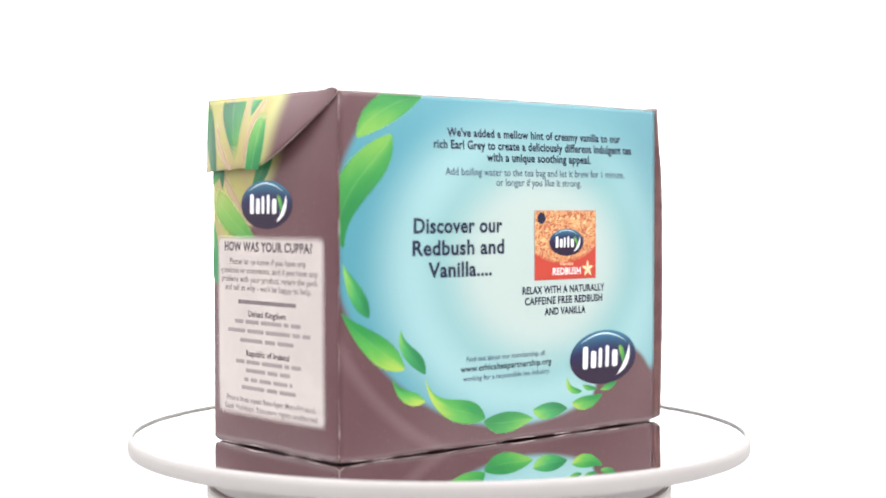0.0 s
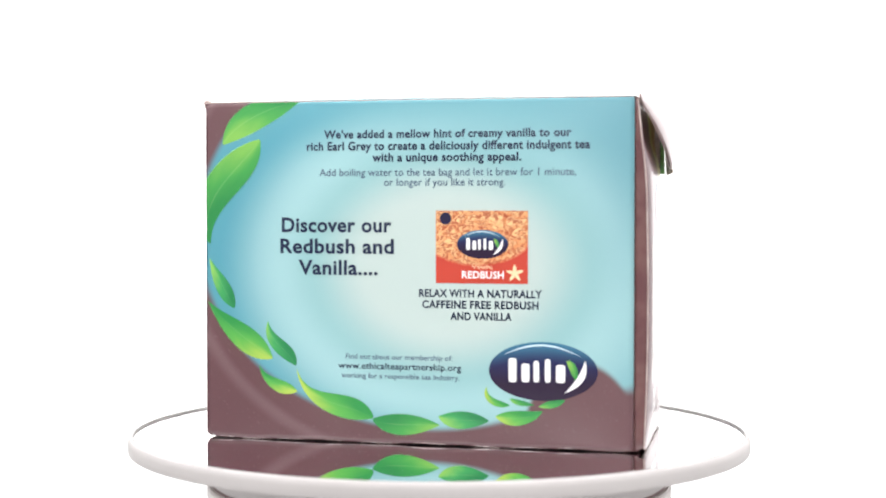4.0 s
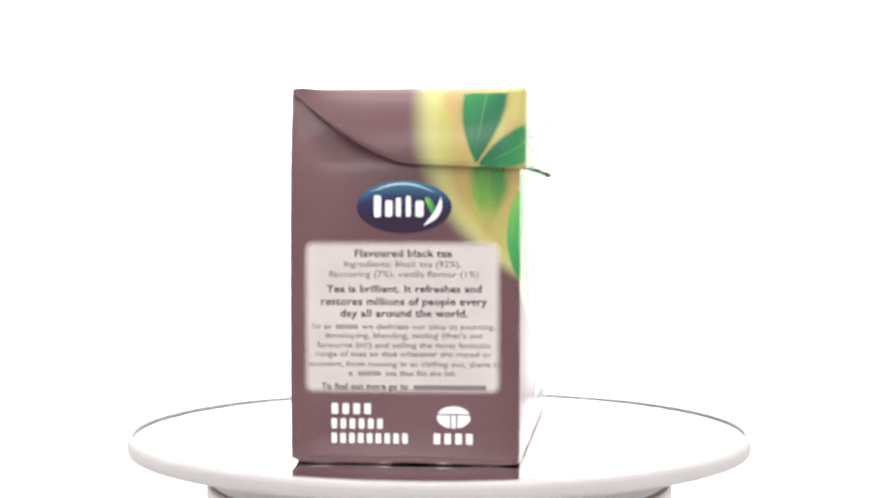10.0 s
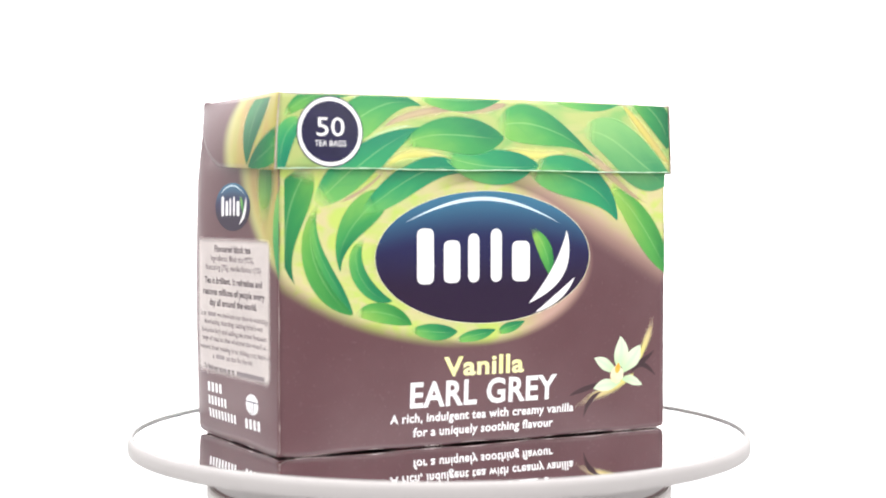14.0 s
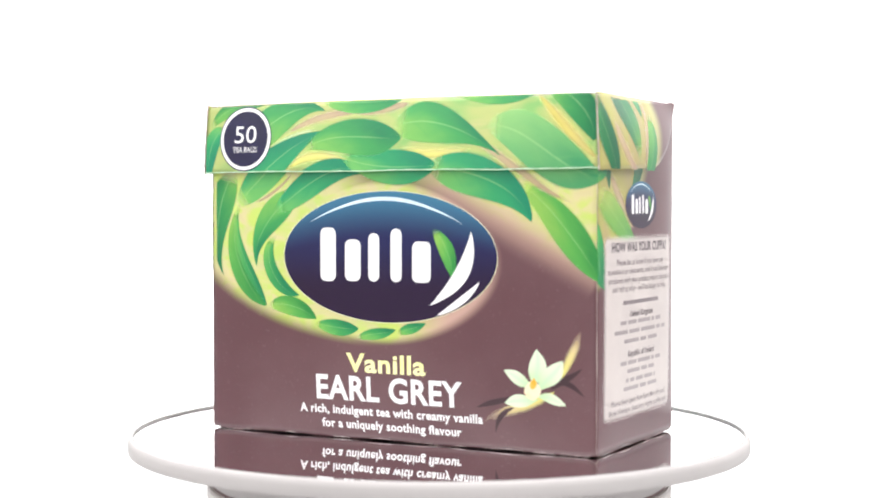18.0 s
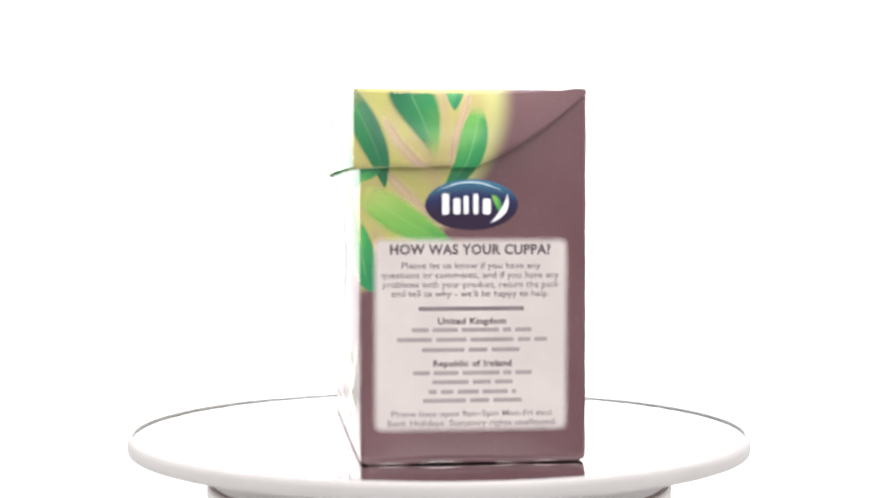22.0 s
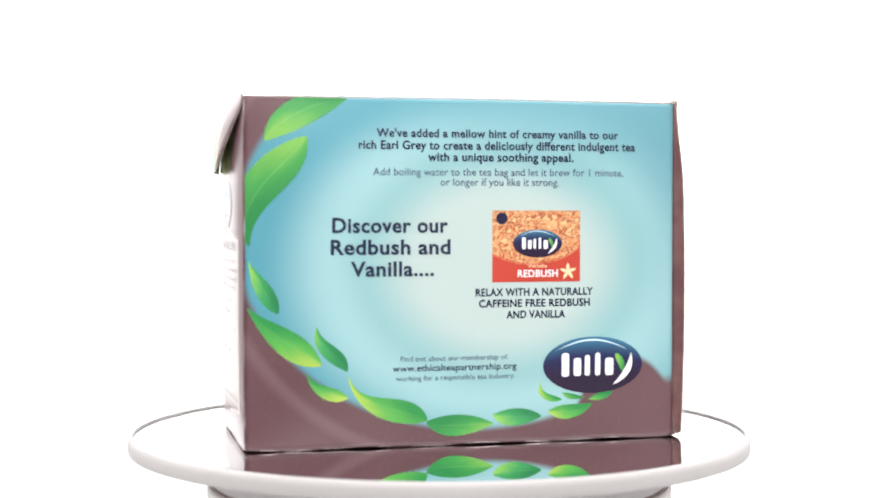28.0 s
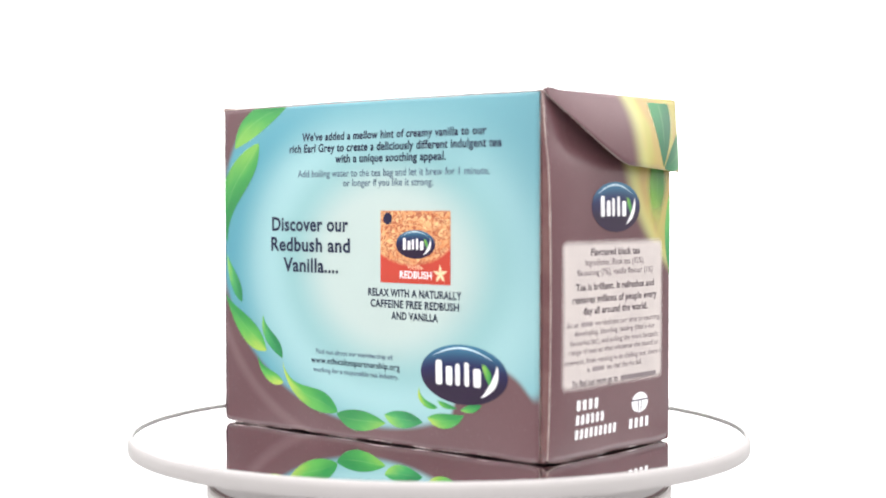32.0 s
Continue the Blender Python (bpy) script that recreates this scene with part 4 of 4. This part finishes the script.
ellipse(RIGHT, 13.4, 15.0, 5.1, 3.4, WHITE, "emblem", None, label="white oval emblem")
bar(RIGHT, 8.4, 15.6, 18.4, 16.0, NAVY, "emblem_slit", RIGHT.layer + 0.055, 0.1)
bar(RIGHT, 12.3, 11.6, 12.7, 15.8, NAVY, "emblem_slit", RIGHT.layer + 0.065, 0.1)
bar(RIGHT, 14.1, 11.6, 14.5, 15.8, NAVY, "emblem_slit", RIGHT.layer + 0.065, 0.1)

# ---- side panel with the contact text ----
curved_leaf(LID_LEFT, (-27.0, 108.8), (-10.1, 88.5), (-21.5, 101.9), (-15.0, 95.9), (-28.5, 98.8), (-20.2, 88.4), STREAK_TAN, name="print_streak")
curved_leaf(LID_LEFT, (1.1, 116.9), (-6.3, 88.5), (1.4, 106.9), (-3.9, 98.0), (-5.3, 109.2), (-9.4, 98.4), STREAK_TAN, name="print_streak")
curved_leaf(LEFT, (-26.4, 91.4), (-5.0, 72.1), (-17.1, 87.8), (-11.2, 79.3), (-25.9, 80.5), (-15.3, 72.4), STREAK_TAN, name="print_streak")
curved_leaf([LID_LEFT, LEFT], (-38.5, 118.0), (-26.0, 84.6), (-28.5, 112.5), (-20.8, 95.8), (-40.6, 103.0), (-31.5, 94.2), LEAF_DEEP)
curved_leaf(LID_LEFT, (-11.2, 91.6), (-20.1, 121.7), (-14.0, 102.5), (-36.0, 111.3), (-8.4, 103.0), (-4.5, 118.0), LEAF_DEEP)
curved_leaf(LID_LEFT, (0.2, 118.3), (-4.9, 108.2), (-1.2, 114.8), (-2.3, 111.0), (-10.3, 119.4), (-7.7, 111.9), LEAF_MID)
curved_leaf([LID_LEFT, LEFT], (2.8, 110.8), (-9.1, 84.1), (8.8, 101.1), (3.9, 84.9), (-6.6, 104.5), (-3.0, 92.3), LEAF_DARK)
curved_leaf(LEFT, (-35.3, 86.2), (-4.6, 67.9), (-21.9, 88.6), (-11.9, 77.2), (-35.7, 71.6), (-16.6, 64.2), LEAF_GLOW)
curved_leaf(LEFT, (-36.1, 85.9), (-27.1, 90.4), (-36.9, 91.2), (-30.2, 93.5), (-32.9, 86.8), (-28.9, 87.0), LEAF_MID)
curved_leaf(LEFT, (-34.4, 76.4), (-28.9, 53.0), (-28.7, 70.2), (-26.9, 61.0), (-36.0, 68.7), (-40.5, 55.9), LEAF_MID)
bar(LEFT, -30.4, 9.4, 31.6, 70.6, PANEL, "text_panel", 0.075, 3.6, 2.9, "tall pale rounded text panel")
LEFT.layer = max(LEFT.layer, 0.085)
logo(LEFT, 0.6, 79.9, 14.3, 7.8)
for body, u0, u1, z, cap, ink, weight in (
    ("HOW WAS YOUR CUPPA?", -24.4, 25.1, 64.8, 2.9, GREY_INK, 0.035),
    ("Please let us know if you have any", -20.9, 22.0, 60.4, 1.9, GREY_SOFT, 0.008),
    ("questions or comments, and if you have any", -27.1, 27.8, 57.5, 1.9, GREY_SOFT, 0.008),
    ("problems with your product, return the pack", -26.6, 27.8, 54.6, 1.9, GREY_SOFT, 0.008),
    ("and tell us why - we'll be happy to help.", -24.0, 24.7, 51.8, 1.9, GREY_SOFT, 0.008),
    ("United Kingdom", -9.8, 11.3, 43.4, 1.9, GREY_INK, 0.028),
    ("Republic of Ireland", -11.2, 13.0, 30.4, 1.9, GREY_INK, 0.028),
    ("Phone lines open 9am-5pm Mon-Fri excl.", -24.0, 26.2, 15.0, 1.8, GREY_SOFT, 0.008),
    ("Bank Holidays. Statutory rights unaffected.", -25.1, 27.3, 12.1, 1.8, GREY_SOFT, 0.008),
):
    text(LEFT, body, u0, u1, z, cap, ink, weight)
for words, u0, u1, z, ink in (
    ((21,), -15.7, 16.8, 47.4, BAR_INK), ((4, 6, 9, 2, 4), -17.8, 19.2, 40.9, BAR_SOFT),
    ((8, 7, 10, 3, 3), -22.3, 24.1, 37.9, BAR_SOFT), ((9, 4, 6), -14.7, 15.5, 34.8, BAR_SOFT),
    ((4, 6, 9, 2, 4), -17.4, 19.3, 27.7, BAR_SOFT), ((8, 4, 4), -11.5, 13.4, 24.9, BAR_SOFT), ((2, 3, 5, 6, 1), -12.7, 14.4, 21.9, BAR_SOFT), ((9, 4, 6), -14.3, 16.2, 19.2, BAR_SOFT),
):
    word_bars(LEFT, words, u0, u1, z + 0.05, 1.3, ink)


# ---- worn folds and torn corners ----
def fold(x, y, name="fold_edge"):
    """A narrow rounded strip that closes a vertical corner of the carton."""
    bm = bmesh.new()
    rows = []
    for j in range(25):
        z = 3.4 + 110.0 * j / 24
        row = []
        for k in range(7):
            a = math.radians(-20 + 130 * k / 6)
            r = 0.34 + 0.05 * math.sin(z * 1.7 + x)
            inset = 2.2 * max(0.0, (z - 86) / 29) ** 1.5 - bowed(z) if x > 75 else 0.0
            row.append(bm.verts.new(((x - inset + math.copysign(r * math.cos(a), x) - math.copysign(0.33, x)) / 1000, (y + math.copysign(r * math.sin(a), y) - math.copysign(0.33, y)) / 1000, z / 1000)))
        rows.append(row)
    for p, q in zip(rows, rows[1:]):
        for k in range(6):
            bm.faces.new((p[k], p[k + 1], q[k + 1], q[k]))
    bmesh.ops.recalc_face_normals(bm, faces=bm.faces)
    return part(name, bm, FOLD, tea_box, "scuffed corner fold", True)


def fold_print():
    m = Mat("fold_print", 0.5)
    n = m.noise(260.0, detail=4.0, stretch=(1.0, 1.0, 0.35))
    return m.done(m.mix(m.smooth(n, 0.58, 0.70), BROWN, rgb(190, 172, 170)))


FOLD = fold_print()
for x, y in ((76.3, -36.7), (-73.6, -36.6), (74.4, 33.2), (-73.0, 33.2)):
    fold(x, y)


def worn_edge(face, seed, ph, u_span):
    """Pale slivers where the print has rubbed off along a panel's uneven foot."""
    rng = random.Random(seed)
    bm = bmesh.new()
    u0, u1 = face.box[:2]
    low = foot(face.foot, *u_span, ph)
    u = u0 + rng.uniform(3, 6)
    while u < u1 - 12:
        w, hh = rng.uniform(5.0, 16.0), rng.uniform(0.18, 0.40)
        n = max(5, int(w))
        row = []
        for k in range(n + 1):
            x = u + w * k / n
            z = low(x) + 0.02
            top = hh * math.sin(math.pi * (0.06 + 0.88 * k / n)) * (0.7 + 0.3 * math.sin(2.1 * x))
            row.append((bm.verts.new((x, z, 0)), bm.verts.new((x, z + max(0.03, top), 0))))
        for p, q in zip(row, row[1:]):
            bm.faces.new((p[0], q[0], q[1], p[1]))
        u += w + rng.uniform(1.0, 14.0)
    return mapped(face, bm, "worn_edge", CARD_RUBBED, 0.03, "pale rubbed edge along the foot")


for k, (f, z, ph, span) in enumerate(((BACK, 0.50, 0.5, (-73.5, 73.0)), (FRONT, 0.50, 2.0, (-74.2, 72.9)), (RIGHT, 0.52, 1.2, (-36.9, 33.1)), (LEFT, 0.52, 2.6, (-33.1, 36.4)))):
    f.foot = z
    worn_edge(f, 7 + k, ph, span)


def lid_edge(face, low):
    """The rubbed pale edge along the lid's lower rim."""
    bm = bmesh.new()
    u0, u1 = face.box[:2]
    n = 120
    row = []
    for k in range(n + 1):
        u = u0 + (u1 - u0) * k / n
        z = low(u) + 0.03
        row.append((bm.verts.new((u, z, 0)), bm.verts.new((u, z + 0.30 + 0.08 * math.sin(0.9 * u) + 0.06 * math.sin(2.3 * u), 0))))
    for p, q in zip(row, row[1:]):
        bm.faces.new((p[0], q[0], q[1], p[1]))
    return mapped(face, bm, "worn_edge", LID_RUBBED, face.layer + 0.03, "pale rubbed lower edge of the lid")


LID_RUBBED = plain_print("rubbed_lid", rgb(206, 232, 206), rgb(180, 214, 178), 0.5)
lid_edge(LID_FRONT, wavy(91.2, 0.12, 0.10, 0.3))


def motions():
    """One steady turn every 26 seconds, clockwise from above."""
    rows = [(t, -360 / 26 * (t - 3)) for t in range(0, 33, 2)]
    walk(tea_box, [(t, pose(0, 0, 0, 0, 0, a)) for t, a in rows])
    walk(platter, [(t, pose(0, 0, 0, 0, 0, a)) for t, a in rows])


motions()
